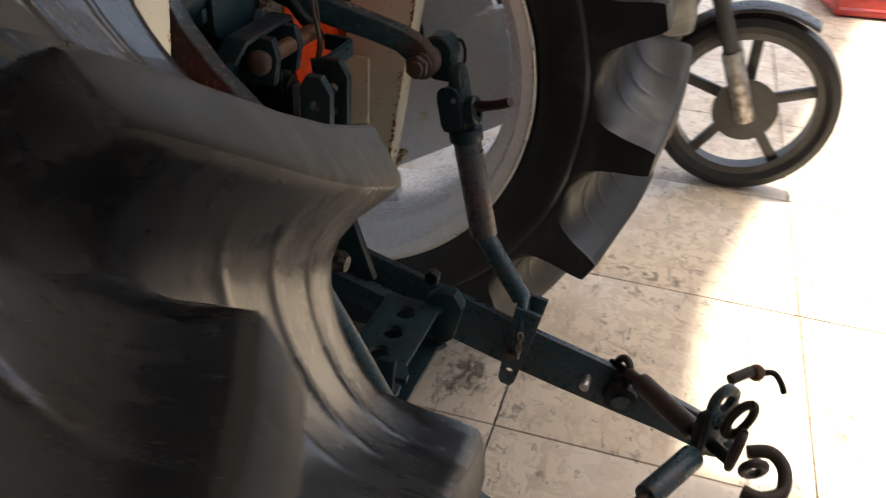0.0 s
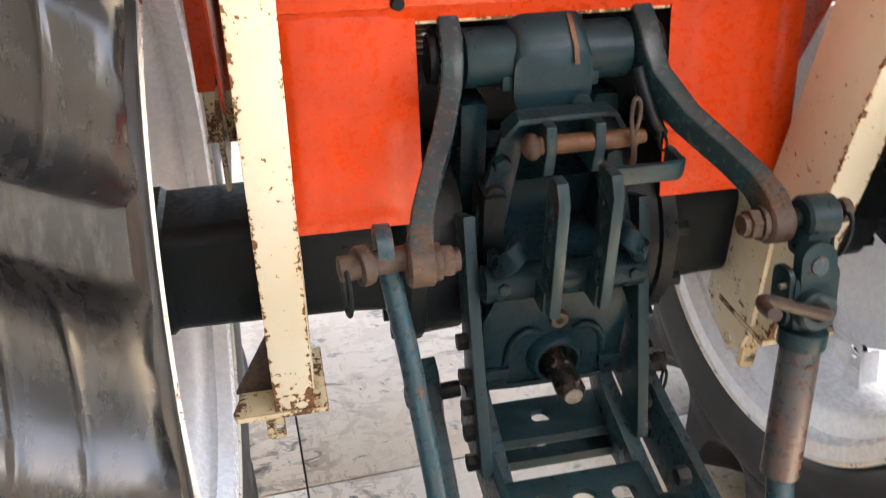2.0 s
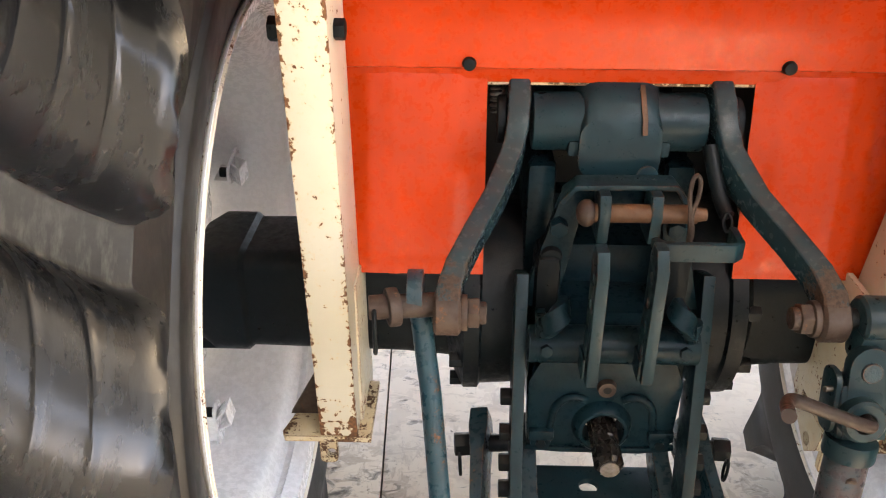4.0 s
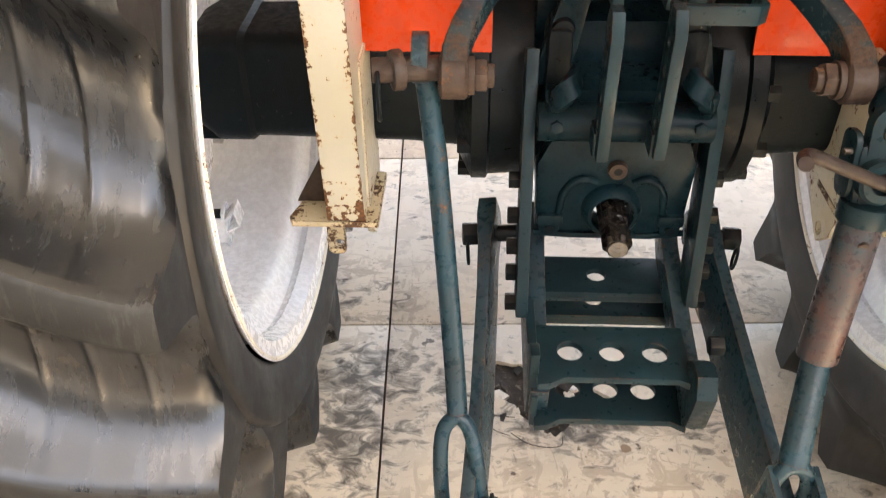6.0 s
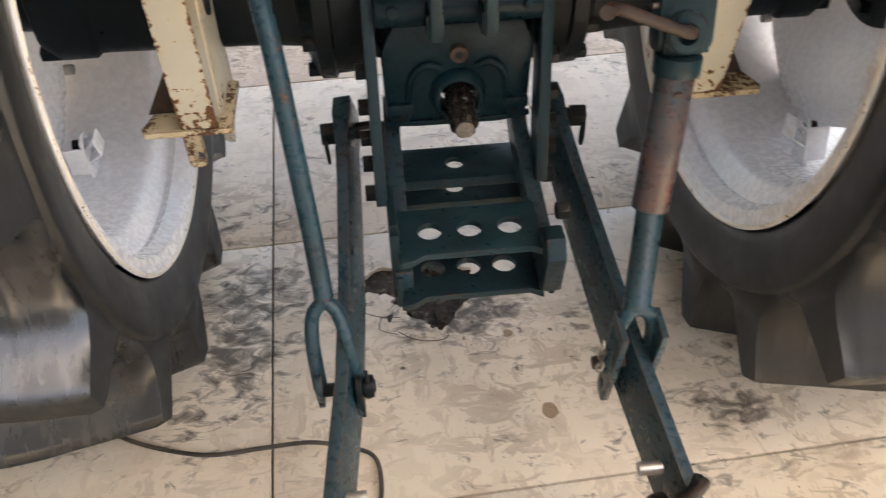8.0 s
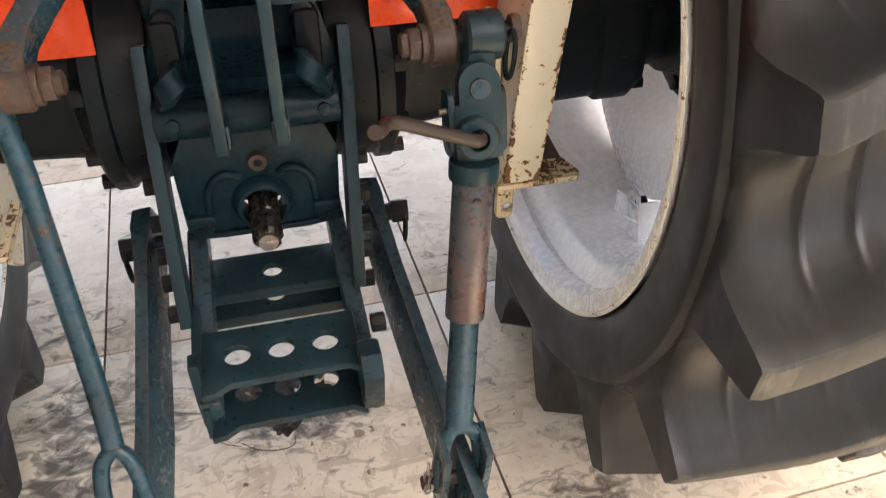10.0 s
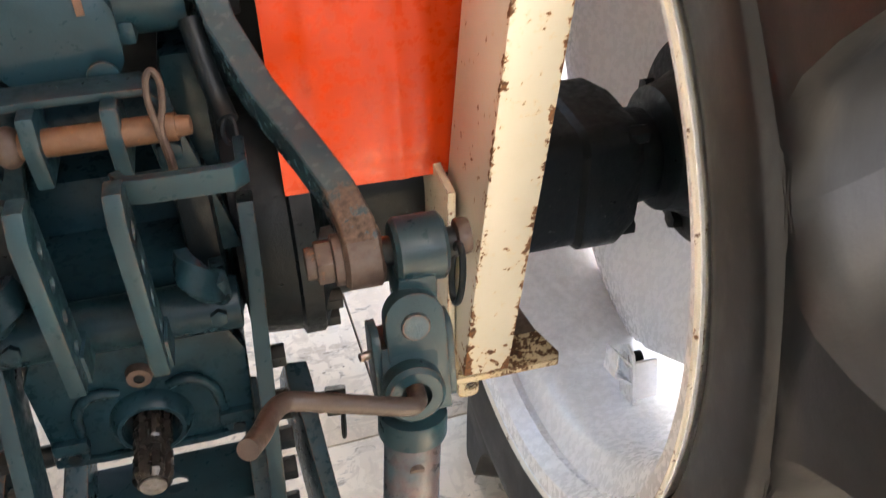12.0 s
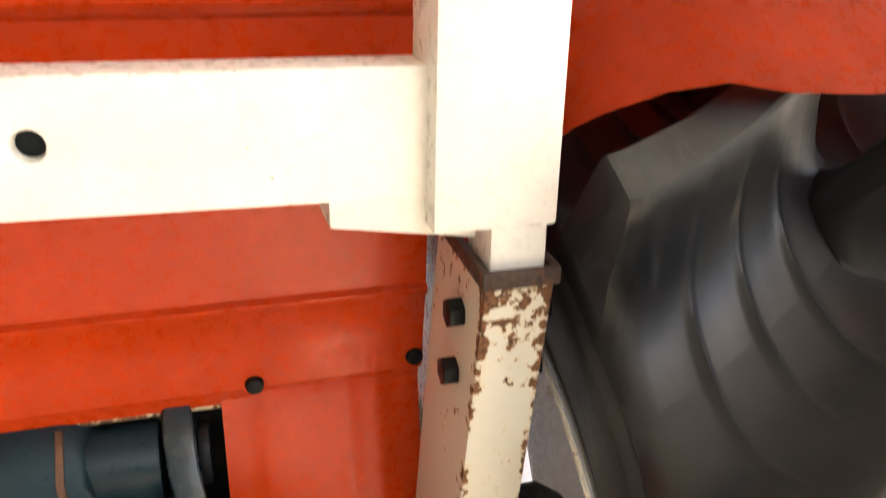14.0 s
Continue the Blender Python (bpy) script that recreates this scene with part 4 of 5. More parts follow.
for dx in (-0.0255, 0.0255):
    part("head_cheek", plate(rounded(0.032, 0.066, 0.012, 4), 0.006, mat_axes((0.2125 + dx, -0.31, 0.684), (0, 1, -0.2), (0, 0.2, 1)), bev=0.002), M_BLUE, right_rod)
bm = lathe([(0.0, 0.011), (0.0, 0.0185), (0.003, 0.0215), (0.016, 0.0215)], 32)
bm.transform(mat_axes((0.2075, -0.347, 0.683), (0.0, 0.97, -0.24), (1, 0, 0)))
part("crank_boss", bm, M_BLUE, right_rod, "round crank boss")
part("grease_nipple", rod((0.186, -0.315, 0.7), (0.175, -0.318, 0.701), 0.0032, seg=10, bev=0.001), M_STEEL, right_rod)
bm = wire([(0.208, -0.33, 0.682), (0.2072, -0.352, 0.688), (0.2035, -0.361, 0.6925), (0.196, -0.364, 0.6955), (0.16, -0.366, 0.711), (0.132, -0.3675, 0.7235), (0.121, -0.37, 0.728), (0.113, -0.38, 0.7315), (0.106, -0.4, 0.739), (0.099, -0.418, 0.749)], 0.0064, 16, smooth_steps=5)
part("crank_handle", bm, M_HANDLE, right_rod, "bent crank handle, worn brown paint")
bm = wire([(0.183, -0.452, 0.315), (0.186, -0.455, 0.36), (0.182, -0.456, 0.392), (0.172, -0.455, 0.408), (0.158, -0.455, 0.41), (0.148, -0.457, 0.395), (0.142, -0.458, 0.36), (0.139, -0.456, 0.315)], 0.0085, 12)
part("rod_fork", bm, M_BLUEWORN, right_rod, "forked lower end")
for x0 in (0.139, 0.1835):
    prong = [(-0.021, 0.078), (0.021, 0.078), (0.0185, 0.0), (0.0135, -0.066), (0.007, -0.075), (-0.009, -0.075), (-0.0135, -0.066), (-0.0185, 0.0)]
    part("fork_plate", plate(prong, 0.008, mat_axes((x0 + 0.004, -0.457, 0.325), (0, 1, 0.16), (0, -0.16, 1)), [(0, -0.045, 0.0055), (0, -0.008, 0.0055)], 0.002), M_BLUEWORN, right_rod, "long drilled fork plate")
part("fork_pin", rod((0.122, -0.452, 0.322), (0.196, -0.452, 0.322), 0.008, seg=16, bev=0.002), M_RUST, right_rod)
bm = None
for i in range(4):
    bm = wire([(0.128 + 0.0045 * math.sin(a) * (1 if i % 2 else 0.3), -0.464 + 0.0045 * math.sin(a) * (0.3 if i % 2 else 1), 0.362 - i * 0.0115 + 0.008 * math.cos(a)) for a in (2 * math.pi * j / 10 for j in range(11))], 0.0016, 6, bm)
part("keeper_chain", bm, M_STEEL, right_rod, "small bright keeper chain")

# ---- lower links ----
for s in (-1, 1):
    pts = [(s * 0.146, -0.075, 0.462, 0.024, 0.04), (s * 0.146, -0.1, 0.449, 0.026, 0.056), (s * 0.147, -0.135, 0.431, 0.018, 0.062), (s * 0.148, -0.2, 0.406, 0.016, 0.066), (s * 0.153, -0.34, 0.356, 0.016, 0.07),
           (s * 0.162, -0.45, 0.316, 0.016, 0.07), (s * 0.174, -0.53, 0.288, 0.016, 0.07), (s * 0.186, -0.61, 0.26, 0.016, 0.068), (s * 0.19, -0.66, 0.244, 0.016, 0.062), (s * 0.193, -0.7, 0.232, 0.016, 0.058), (s * 0.198, -0.77, 0.208, 0.018, 0.052)]
    if s > 0:
        # the right link hugs its frame bar and spreads further out behind
        pts = [(x + float(np.interp(-y, (0.1, 0.2, 0.34, 0.45, 0.61, 0.77), (-0.014, -0.008, 0.001, 0.004, 0.003, 0.0))), y, z, w, h) for x, y, z, w, h in pts]
    link = part("lower_link", sweep([(x, y, z, w, h * 1.08) for x, y, z, w, h in pts], 0.014, 0.06, (1, 0, -0.2 * s), 0.0025), M_BLUEWORN, tractor, "flat blue steel lower link, chipped paint")
    part("link_pin", rod((s * 0.11, -0.108, 0.44), (s * 0.172, -0.112, 0.44), 0.0115, seg=18), M_DARK, link)
    part("link_nut", hexnut((s * 0.16, -0.111, 0.44), (s * 0.182, -0.113, 0.44), 0.0165), M_DARK, link, "dark oily nut")
    part("linch_ring", wire([(s * (0.174 + 0.001 * math.cos(a)), -0.135 + 0.006 * math.sin(a), 0.425 + 0.017 * math.cos(a)) for a in (2 * math.pi * i / 10 for i in range(11))], 0.0022, 8), M_DARK, link)
    part("rivet_head", rod((s * 0.15, -0.57, 0.276), (s * 0.188, -0.571, 0.276), 0.008, seg=14, bev=0.002), M_STEEL, link)
    part("link_boss", rod((s * 0.172, -0.625, 0.268), (s * 0.155, -0.628, 0.266), 0.027, seg=28, bev=0.004), M_DARK, link, "dark round boss")
    part("boss_core", rod((s * 0.158, -0.6275, 0.2665), (s * 0.149, -0.629, 0.2655), 0.014, seg=20, bev=0.002), M_BLUEWORN, link)
    bm = lathe([(-0.014, 0.013), (-0.014, 0.028), (-0.008, 0.033), (0.008, 0.033), (0.014, 0.028), (0.014, 0.013)], 28, closed=True)
    bm.transform(pose(s * 0.199, -0.785, 0.202))
    part("ball_socket", bm, M_BLUEWORN, link, "worn ball socket")
    bm = bmesh.new()
    bmesh.ops.create_uvsphere(bm, u_segments=20, v_segments=12, radius=0.02, matrix=pose(s * 0.199, -0.785, 0.202))
    part("link_ball", bm, M_STEEL, link, "steel ball")

# stabiliser gear between the links
stay = part("stay_tube", rod((0.152, -0.652, 0.315), (0.072, -0.738, 0.318), 0.0165, seg=24, bev=0.003), M_HANDLE, tractor, "brown stabiliser turnbuckle with eye, shackle and chain")
part("stay_rod", rod((0.178, -0.632, 0.306), (0.148, -0.656, 0.315), 0.0095, seg=18, bev=0.001), M_HANDLE, stay)
part("stay_rod", rod((0.075, -0.735, 0.318), (0.03, -0.79, 0.321), 0.0095, seg=18, bev=0.001), M_DARK, stay)
part("stay_eye", wire([Vector((0.19, -0.622, 0.302)) + Vector((-0.75, -0.6, 0.1)).normalized() * 0.017 * math.cos(a) + Vector((0.3, -0.2, 0.9)).normalized() * 0.016 * math.sin(a) for a in (2 * math.pi * i / 12 for i in range(13))], 0.0062, 10), M_HANDLE, stay, "forged eye")
part("stay_bolt", rod((0.205, -0.6, 0.296), (0.178, -0.645, 0.3), 0.0075, seg=14, bev=0.002), M_DARK, stay)
top = [(0.026 * math.cos(a), 0.03 + 0.026 * math.sin(a)) for a in (math.pi * i / 12 for i in range(13))]
part("stay_clevis", plate([(0.026, -0.05)] + top + [(-0.026, -0.05)], 0.013, mat_axes((0.062, -0.765, 0.362), (0.75, -0.65, 0.0), (0.15, -0.1, 1)), [(0, 0.03, 0.013)], 0.003), M_BLUEWORN, stay, "drilled blue clevis plate")
part("clevis_back", plate(rounded(0.04, 0.08, 0.008, 4), 0.012, mat_axes((0.05, -0.752, 0.34), (0.75, -0.65, 0.0), (0.15, -0.1, 1)), bev=0.003), M_DARK, stay)
part("clevis_pin", rod((0.098, -0.768, 0.402), (0.125, -0.795, 0.406), 0.008, seg=14, bev=0.002), M_HANDLE, stay)
bm = bmesh.new()
bmesh.ops.create_uvsphere(bm, u_segments=16, v_segments=10, radius=0.0125, matrix=pose(0.132, -0.803, 0.4))
part("pin_ball", bm, M_PIN, stay, "rusty ball head of a pin")
part("pin_tail", wire([(0.134, -0.812, 0.4), (0.138, -0.826, 0.402), (0.134, -0.838, 0.392), (0.13, -0.846, 0.378)], 0.0045, 8), M_DARK, stay)
for c, u, v, w, h in (((0.056, -0.79, 0.372), (0.2, -0.7, 0), (0.0, -0.25, 1), 0.013, 0.032), ((0.038, -0.795, 0.334), (0.9, -0.3, 0), (0.15, -0.1, 1), 0.014, 0.028), ((0.028, -0.822, 0.318), (0.2, -0.7, 0.4), (0.6, -0.3, -0.8), 0.015, 0.03)):
    c, u, v = Vector(c), Vector(u).normalized(), Vector(v).normalized()
    part("chain_link", wire([c + u * w * math.sin(a) + v * h * math.cos(a) for a in (2 * math.pi * k_ / 14 for k_ in range(15))], 0.0065, 10), M_HANDLE, stay, "worn brown chain link")
part("hook", wire([(0.045, -0.81, 0.33), (0.05, -0.84, 0.335), (0.035, -0.86, 0.325), (0.005, -0.86, 0.312), (-0.012, -0.835, 0.308), (-0.01, -0.81, 0.31)], 0.0095, 12), M_HANDLE, stay, "curved forged hook")
part("cross_stay", rod((0.022, -0.742, 0.318), (-0.075, -0.69, 0.316), 0.0175, seg=22, bev=0.003), M_BLUEWORN, stay, "blue turnbuckle tube")
part("cross_stay_rod", rod((-0.07, -0.693, 0.316), (-0.178, -0.633, 0.304), 0.0095, seg=16), M_HANDLE, stay)

# ---- drawbar frame ----
for s in (-1, 1):
    # steep flat bars; the right one is bent inwards below its bolts
    pts = [(-0.104, -0.1, 0.7), (-0.106, -0.141, 0.606), (-0.107, -0.19, 0.494), (-0.107, -0.228, 0.408)] if s < 0 else [(0.115, -0.095, 0.7), (0.113, -0.118, 0.64), (0.109, -0.14, 0.59), (0.103, -0.18, 0.5), (0.098, -0.213, 0.418)]
    pl = part("side_plate", sweep(pts, 0.0145, 0.05, (1, 0, 0), 0.002), M_BLUE, tractor, "flat blue-grey hitch frame bar")
    for z in (0.56, 0.52, 0.485, 0.455, 0.42):
        x, y = (float(np.interp(-z, [-p[2] for p in pts], [p[q] for p in pts])) for q in (0, 1))
        part("frame_nut", hexnut((x + s * 0.004, y, z), (x + s * 0.02, y, z), 0.0115), M_DARK, pl)
    part("inner_rail", sweep([(s * 0.084, -0.085, 0.47), (s * 0.086, -0.13, 0.43), (s * 0.088, -0.26, 0.392), (s * 0.088, -0.345, 0.375)], 0.022, 0.04, (1, 0, 0), 0.003), M_BLUEWORN, pl, "flat inner rail, paint rubbed off")
    part("lower_rail", sweep([(s * 0.092, -0.09, 0.37), (s * 0.094, -0.35, 0.362)], 0.008, 0.05, (1, 0, 0), 0.002), M_BLUE, pl)
cheek = [(-0.347, 0.452), (-0.343, 0.39), (-0.331, 0.338), (-0.318, 0.332), (-0.2, 0.345), (-0.09, 0.362), (-0.09, 0.44), (-0.2, 0.424), (-0.3, 0.424), (-0.325, 0.45)]
part("drawbar_cheek", plate([(-y, z) for y, z in cheek], 0.011, mat_axes((-0.0965, 0, 0), (0, -1, 0), (0, 0, 1)), bev=0.002), M_BLUE, tractor, "blue-grey cheek of the drawbar frame")
for y, z, depth, holes in ((-0.306, 0.4155, 0.085, ((-0.053, 0.0), (-0.0045, 0.0), (0.045, 0.0))), (-0.306, 0.348, 0.09, ((-0.05, 0.004), (-0.0045, 0.004), (0.041, 0.004))),
                           (-0.138, 0.391, 0.075, ((-0.003, 0.0),)), (-0.143, 0.353, 0.07, ((-0.004, 0.0),))):
    rear = y < -0.25
    h = depth / 2
    outline = [(-0.093, h), (0.082, h), (0.082, -h - (0.01 if rear else 0)), (0.066, -h), (-0.062, -h), (-0.078, -h - (0.01 if rear else 0)), (-0.093, -h - (0.012 if rear else 0))]
    if not rear:
        outline = [(-0.09, h), (0.09, h), (0.09, -h), (-0.09, -h)]
    part("drawbar_plate", plate(outline, 0.0095, pose(0, y, z), [(hx, hy, 0.0147 if rear else 0.0125) for hx, hy in holes], 0.002, seg=28), M_BLUE, tractor, "drilled blue-grey drawbar plate")
    if not rear:
        part("plate_lip", box((0, y - h + 0.004, z - 0.006), (0.18, 0.009, 0.01), 0.002), M_BLUE, tractor, "folded lip of the drawbar plate")
o = [(-0.012, 0.03), (0.006, 0.046), (0.03, 0.046), (0.044, 0.024), (0.032, -0.036), (0.014, -0.052), (-0.004, -0.03)]
part("drawbar_ear", plate(o, 0.024, mat_axes((0.0885, -0.338, 0.4), (0, -1, 0), (0, 0, 1)), bev=0.005), M_BLUE, tractor, "cast blue ear at the end of the drawbar")
part("ear_nut", hexnut((0.096, -0.325, 0.452), (0.112, -0.325, 0.452), 0.0115), M_DARK, tractor, "dark nut above the drawbar ear")

# ---- orange rear panels ----
def pressed_panel(x0, x1, z0, z1, y0, y1, margin, depth):
    """Sheet with a raised, soft-edged field."""
    b = bmesh.new()
    nx, nz = 28, 36
    grid = []
    for j in range(nz + 1):
        row = []
        for i in range(nx + 1):
            u, v = i / nx, j / nz
            x, z = x0 + (x1 - x0) * u, z0 + (z1 - z0) * v
            y = y0 + (y1 - y0) * v
            e = min((x - x0) if x0 < x1 else (x0 - x), abs(x1 - x), z - z0 + 0.01, z1 - z + 0.03) - margin
            t = max(0.0, min(1.0, e / 0.014))
            rib = math.exp(-((u - 0.62) / 0.03) ** 2) * 0.0018
            row.append(b.verts.new((x, y - depth * t * t * (3 - 2 * t) - rib, z)))
        grid.append(row)
    for p, q in zip(grid, grid[1:]):
        for i in range(nx):
            b.faces.new((p[i], p[i + 1], q[i + 1], q[i]))
    ext = bmesh.ops.extrude_face_region(b, geom=list(b.faces))
    bmesh.ops.translate(b, verts=[v for v in ext["geom"] if isinstance(v, bmesh.types.BMVert)], vec=(0, 0.0022, 0))
    return b


for s in (-1, 1):
    part("rear_panel", pressed_panel(s * 0.15, s * 0.322, 0.69, 0.93, -0.091, -0.05, 0.022, 0.004), M_ORANGE, tractor, "bright orange pressed sheet panel", smooth=60)


def ribbed_panel():
    """Wide upper panel with folded horizontal steps; its lower edge arches over the lift case."""
    prof = [(-0.05, 0.918), (-0.056, 0.935), (-0.064, 0.938), (-0.07, 0.975), (-0.078, 1.012), (-0.084, 1.0165), (-0.085, 1.0215), (-0.079, 1.025), (-0.084, 1.1), (-0.088, 1.17), (-0.09, 1.24), (-0.096, 1.245), (-0.097, 1.251), (-0.091, 1.256), (-0.094, 1.3), (-0.1, 1.305), (-0.1, 1.311), (-0.096, 1.316), (-0.1, 1.42)]
    b = bmesh.new()
    rows = []
    for y, z in prof:
        rows.append([b.verts.new((-0.322 + 0.644 * i / 24, y, z)) for i in range(25)])
    for p, q in zip(rows, rows[1:]):
        for i in range(24):
            b.faces.new((p[i], p[i + 1], q[i + 1], q[i]))
    ext = bmesh.ops.extrude_face_region(b, geom=list(b.faces))
    bmesh.ops.translate(b, verts=[v for v in ext["geom"] if isinstance(v, bmesh.types.BMVert)], vec=(0, 0.0025, 0))
    return b


upper = part("upper_panel", ribbed_panel(), M_ORANGE, tractor, "bright orange sheet panel with folded ribs", smooth=45)
part("panel_edge", sweep([(-0.15, -0.047, 0.9165), (0.15, -0.047, 0.9165)], 0.004, 0.005, (0, 1, 0), 0.001), M_FOOT, upper, "dirty folded panel edge")
for x, z in ((-0.171, 0.943), (0.178, 0.942), (0.315, 0.95), (-0.315, 0.95)):
    part("panel_bolt", rod((x, -0.056, z), (x, -0.072, z), 0.0095, 0.007, seg=16, bev=0.002), M_DARK, upper, "dark domed bolt")
for s in (-1, 1):
    part("corner_sheet", sweep([(s * 0.326, 0.1, 0.94), (s * 0.326, 0.1, 1.3)], 0.003, 0.3, (1, 0, 0), 0.001), M_ORANGE, upper, "orange sheet wrapped round the corner")
# sheet metal under the seat; between the panels and the axle, a dark sheet added for shade
part("seat_base", box((0, 0.16, 1.16), (0.62, 0.4, 0.5), 0.03), M_ORANGE, tractor, "orange seat platform")
part("gap_backing", box((0, 0.07, 0.84), (0.62, 0.02, 0.36), 0.002), M_DARK, tractor, "dark sheet added in the shaded gap behind the lift case")

# ---- roll frame ----
@functools.lru_cache(None)
def post_paint(side):
    """Cream enamel, chipped to rust along the channel's corners and worst at its open top."""
    k = Nodes("cream_enamel_chipped_" + side)
    sep = k.n.new("ShaderNodeSeparateXYZ")
    k.l.new(k.co, sep.inputs[0])
    up = k.math("SUBTRACT", sep.outputs[2], 0.502)
    right = k.math("GREATER_THAN", sep.outputs[0], 0.0)
    if side == "web":
        # distance from the middle of the web
        away = k.math("ABSOLUTE", k.math("SUBTRACT", k.math("ABSOLUTE", sep.outputs[0], 0), k.math("ADD", k.math("SUBTRACT", 0.325, k.math("MULTIPLY", right, 0.0085)), k.math("MULTIPLY", up, k.math("SUBTRACT", k.math("MULTIPLY", right, 0.0404), 0.006)))), 0)
        corner = k.ramp(k.math("MULTIPLY", away, 10.0), ((0.155, 0.0), (0.22, 1.0)))
    else:
        # distance behind the web
        back = k.math("ADD", sep.outputs[1], k.math("ADD", 0.17, k.math("MULTIPLY", up, 0.1284)))
        corner = k.ramp(k.math("MULTIPLY", back, 10.0), ((0.01, 1.0), (0.09, 0.0)))
    head = k.n.new("ShaderNodeMapRange")
    head.inputs["From Min"].default_value, head.inputs["From Max"].default_value = 0.98, 1.09
    k.l.new(sep.outputs[2], head.inputs["Value"])
    foot_ = k.n.new("ShaderNodeMapRange")
    foot_.inputs["From Min"].default_value, foot_.inputs["From Max"].default_value = 0.565, 0.5
    k.l.new(sep.outputs[2], foot_.inputs["Value"])
    n = k.math("ADD", k.noise(115.0, 5.0, 0.62), k.math("MULTIPLY", k.noise(16.0, 2.0), 0.3))
    n = k.math("ADD", n, k.math("MULTIPLY", corner, 0.16))
    n = k.math("ADD", n, k.math("MULTIPLY", k.math("ADD", head.outputs[0], foot_.outputs[0]), 0.2 if side == "web" else 0.07))
    chips = k.ramp(n, ((0.828, 0.0), (0.848, 1.0)))
    tone = k.ramp(k.noise(7.0, 5.0), ((0.3, (0.56, 0.53, 0.415)), (0.7, (0.64, 0.61, 0.5))))
    tone = k.mix(k.ramp(n, ((0.74, 0.0), (0.85, 0.5))), tone, (0.62, 0.45, 0.2))
    k.color(k.mix(chips, tone, k.ramp(k.noise(240.0, 4.0), ((0.3, (0.05, 0.022, 0.01)), (0.7, (0.24, 0.1, 0.035))))))
    k.rough(k.mix(chips, (0.36, 0.36, 0.36), (0.85, 0.85, 0.85)))
    return k.bump(k.math("ADD", k.math("MULTIPLY", chips, -1.0), k.math("MULTIPLY", k.noise(140.0), 0.3)), 0.35, 0.0012).mat


for s in (-1, 1):
    # centre of the rear web at the foot and at the top
    xf, xt = (0.3165, 0.337) if s > 0 else (0.325, 0.3215)
    foot, top = Vector((s * xf, -0.17, 0.502)), Vector((s * xt, -0.2465 if s > 0 else -0.23, 1.098))
    post = part("roll_post", sweep([foot, top], 0.046, 0.005, (1, 0, 0), 0.0015), post_paint("web"), tractor, "cream channel post with rust chips")
    for dx in (-0.0205, 0.0205):
        off = Vector((dx, 0.0515, 0))
        part("post_flange", sweep([foot + off, top + off], 0.005, 0.102, (1, 0, 0), 0.0015), post_paint("flange"), post)
    # rusty open top of the channel
    c = top + Vector((0, 0, -0.002))
    bm = sweep([c + Vector((-0.026, -0.002, 0)), c + Vector((0.026, -0.002, 0))], 0.006, 0.012, (0, 1, 0), 0.002)
    for dx in (-0.0235, 0.0235):
        sweep([c + Vector((dx, -0.003, 0)), c + Vector((dx, 0.104, 0.008))], 0.006, 0.012, (1, 0, 0), 0.002, bm)
    part("post_rim", bm, M_RUST, post, "rusty top edge of the post")
    bm = plate([(-0.05, -0.055), (0.058, -0.055), (0.062, -0.045), (0.03, 0.06), (-0.05, 0.06)], 0.009, Matrix.Diagonal((s, 1, 1, 1)) @ pose(0.335, -0.118, 0.4965), bev=0.0015)
    part("foot_plate", bm, M_FOOT, post, "rusty cream foot plate")
    part("foot_gusset", plate([(0, 0), (0.046, 0), (0.0, 0.085)], 0.008, mat_axes((s * (0.339 if s > 0 else 0.347), -0.125, 0.5), (s, 0, 0), (0, 0, 1)), bev=0.001), M_RUST, post, "brown rusty gusset")
    part("foot_tab", plate(rounded(0.024, 0.095, 0.008, 4), 0.009, mat_axes((s * (0.318 if s > 0 else 0.352), -0.105, 0.447), (1, 0, 0), (0, 0, 1)), [(0.004, -0.03, 0.007)], 0.0015), M_FOOT, post)
    bm = plate([(-0.075, 0.49), (-0.04, 0.455), (0.0, 0.43), (0.028, 0.455), (0.04, 0.5), (0.04, 0.7), (-0.06, 0.7)], 0.008, mat_axes((s * (0.29 if s > 0 else 0.302), -0.1, 0), (0, -1, 0), (0, 0, 1)), [(-0.002, 0.45, 0.009)], 0.0015)
    part("axle_bracket", bm, M_CREAM, post, "cream bracket plate bolted to the axle")
    part("upper_post", sweep([top + Vector((0, 0.028, -0.03)), top + Vector((0, 0.015, 0.65))], 0.038, 0.046, (1, 0, 0), 0.004), M_WHITE, post, "white square tube set into the post")
    part("post_sleeve", sweep([top + Vector((s * -0.016, 0.03, 0.03)), top + Vector((s * -0.014, 0.018, 0.65))], 0.08, 0.056, (1, 0, 0), 0.004), M_WHITE, post, "white outer sleeve")
    for f in (0.93, 0.85):
        c = foot.lerp(top, f) + Vector((0, 0.036, 0))
        part("post_bolt", hexnut(c + Vector((s * -0.023, 0, 0)), c + Vector((s * -0.034, 0, 0)), 0.0108), M_DARK, post, "dark hexagon bolt head")
        part("post_bolt", hexnut(c + Vector((s * 0.023, 0, 0)), c + Vector((s * 0.039, 0, 0)), 0.0125), M_DARK, post)
bm = plate([(-0.31, -0.04), (0.31, -0.04), (0.31, 0.04), (-0.31, 0.04)], 0.045, mat_axes((0, -0.192, 1.186), (1, -0.05, 0), (0, 0, 1)), [(0.066, 0.002, 0.0085)], 0.004)
cross_bar = part("cross_bar", bm, M_WHITE, tractor, "white welded steel cross bar")
# dark rod put in the hole for the shade inside the bar
part("hole_fill", rod((0.066, -0.175, 1.188), (0.066, -0.206, 1.188), 0.0095, seg=16), M_DARK, cross_bar)
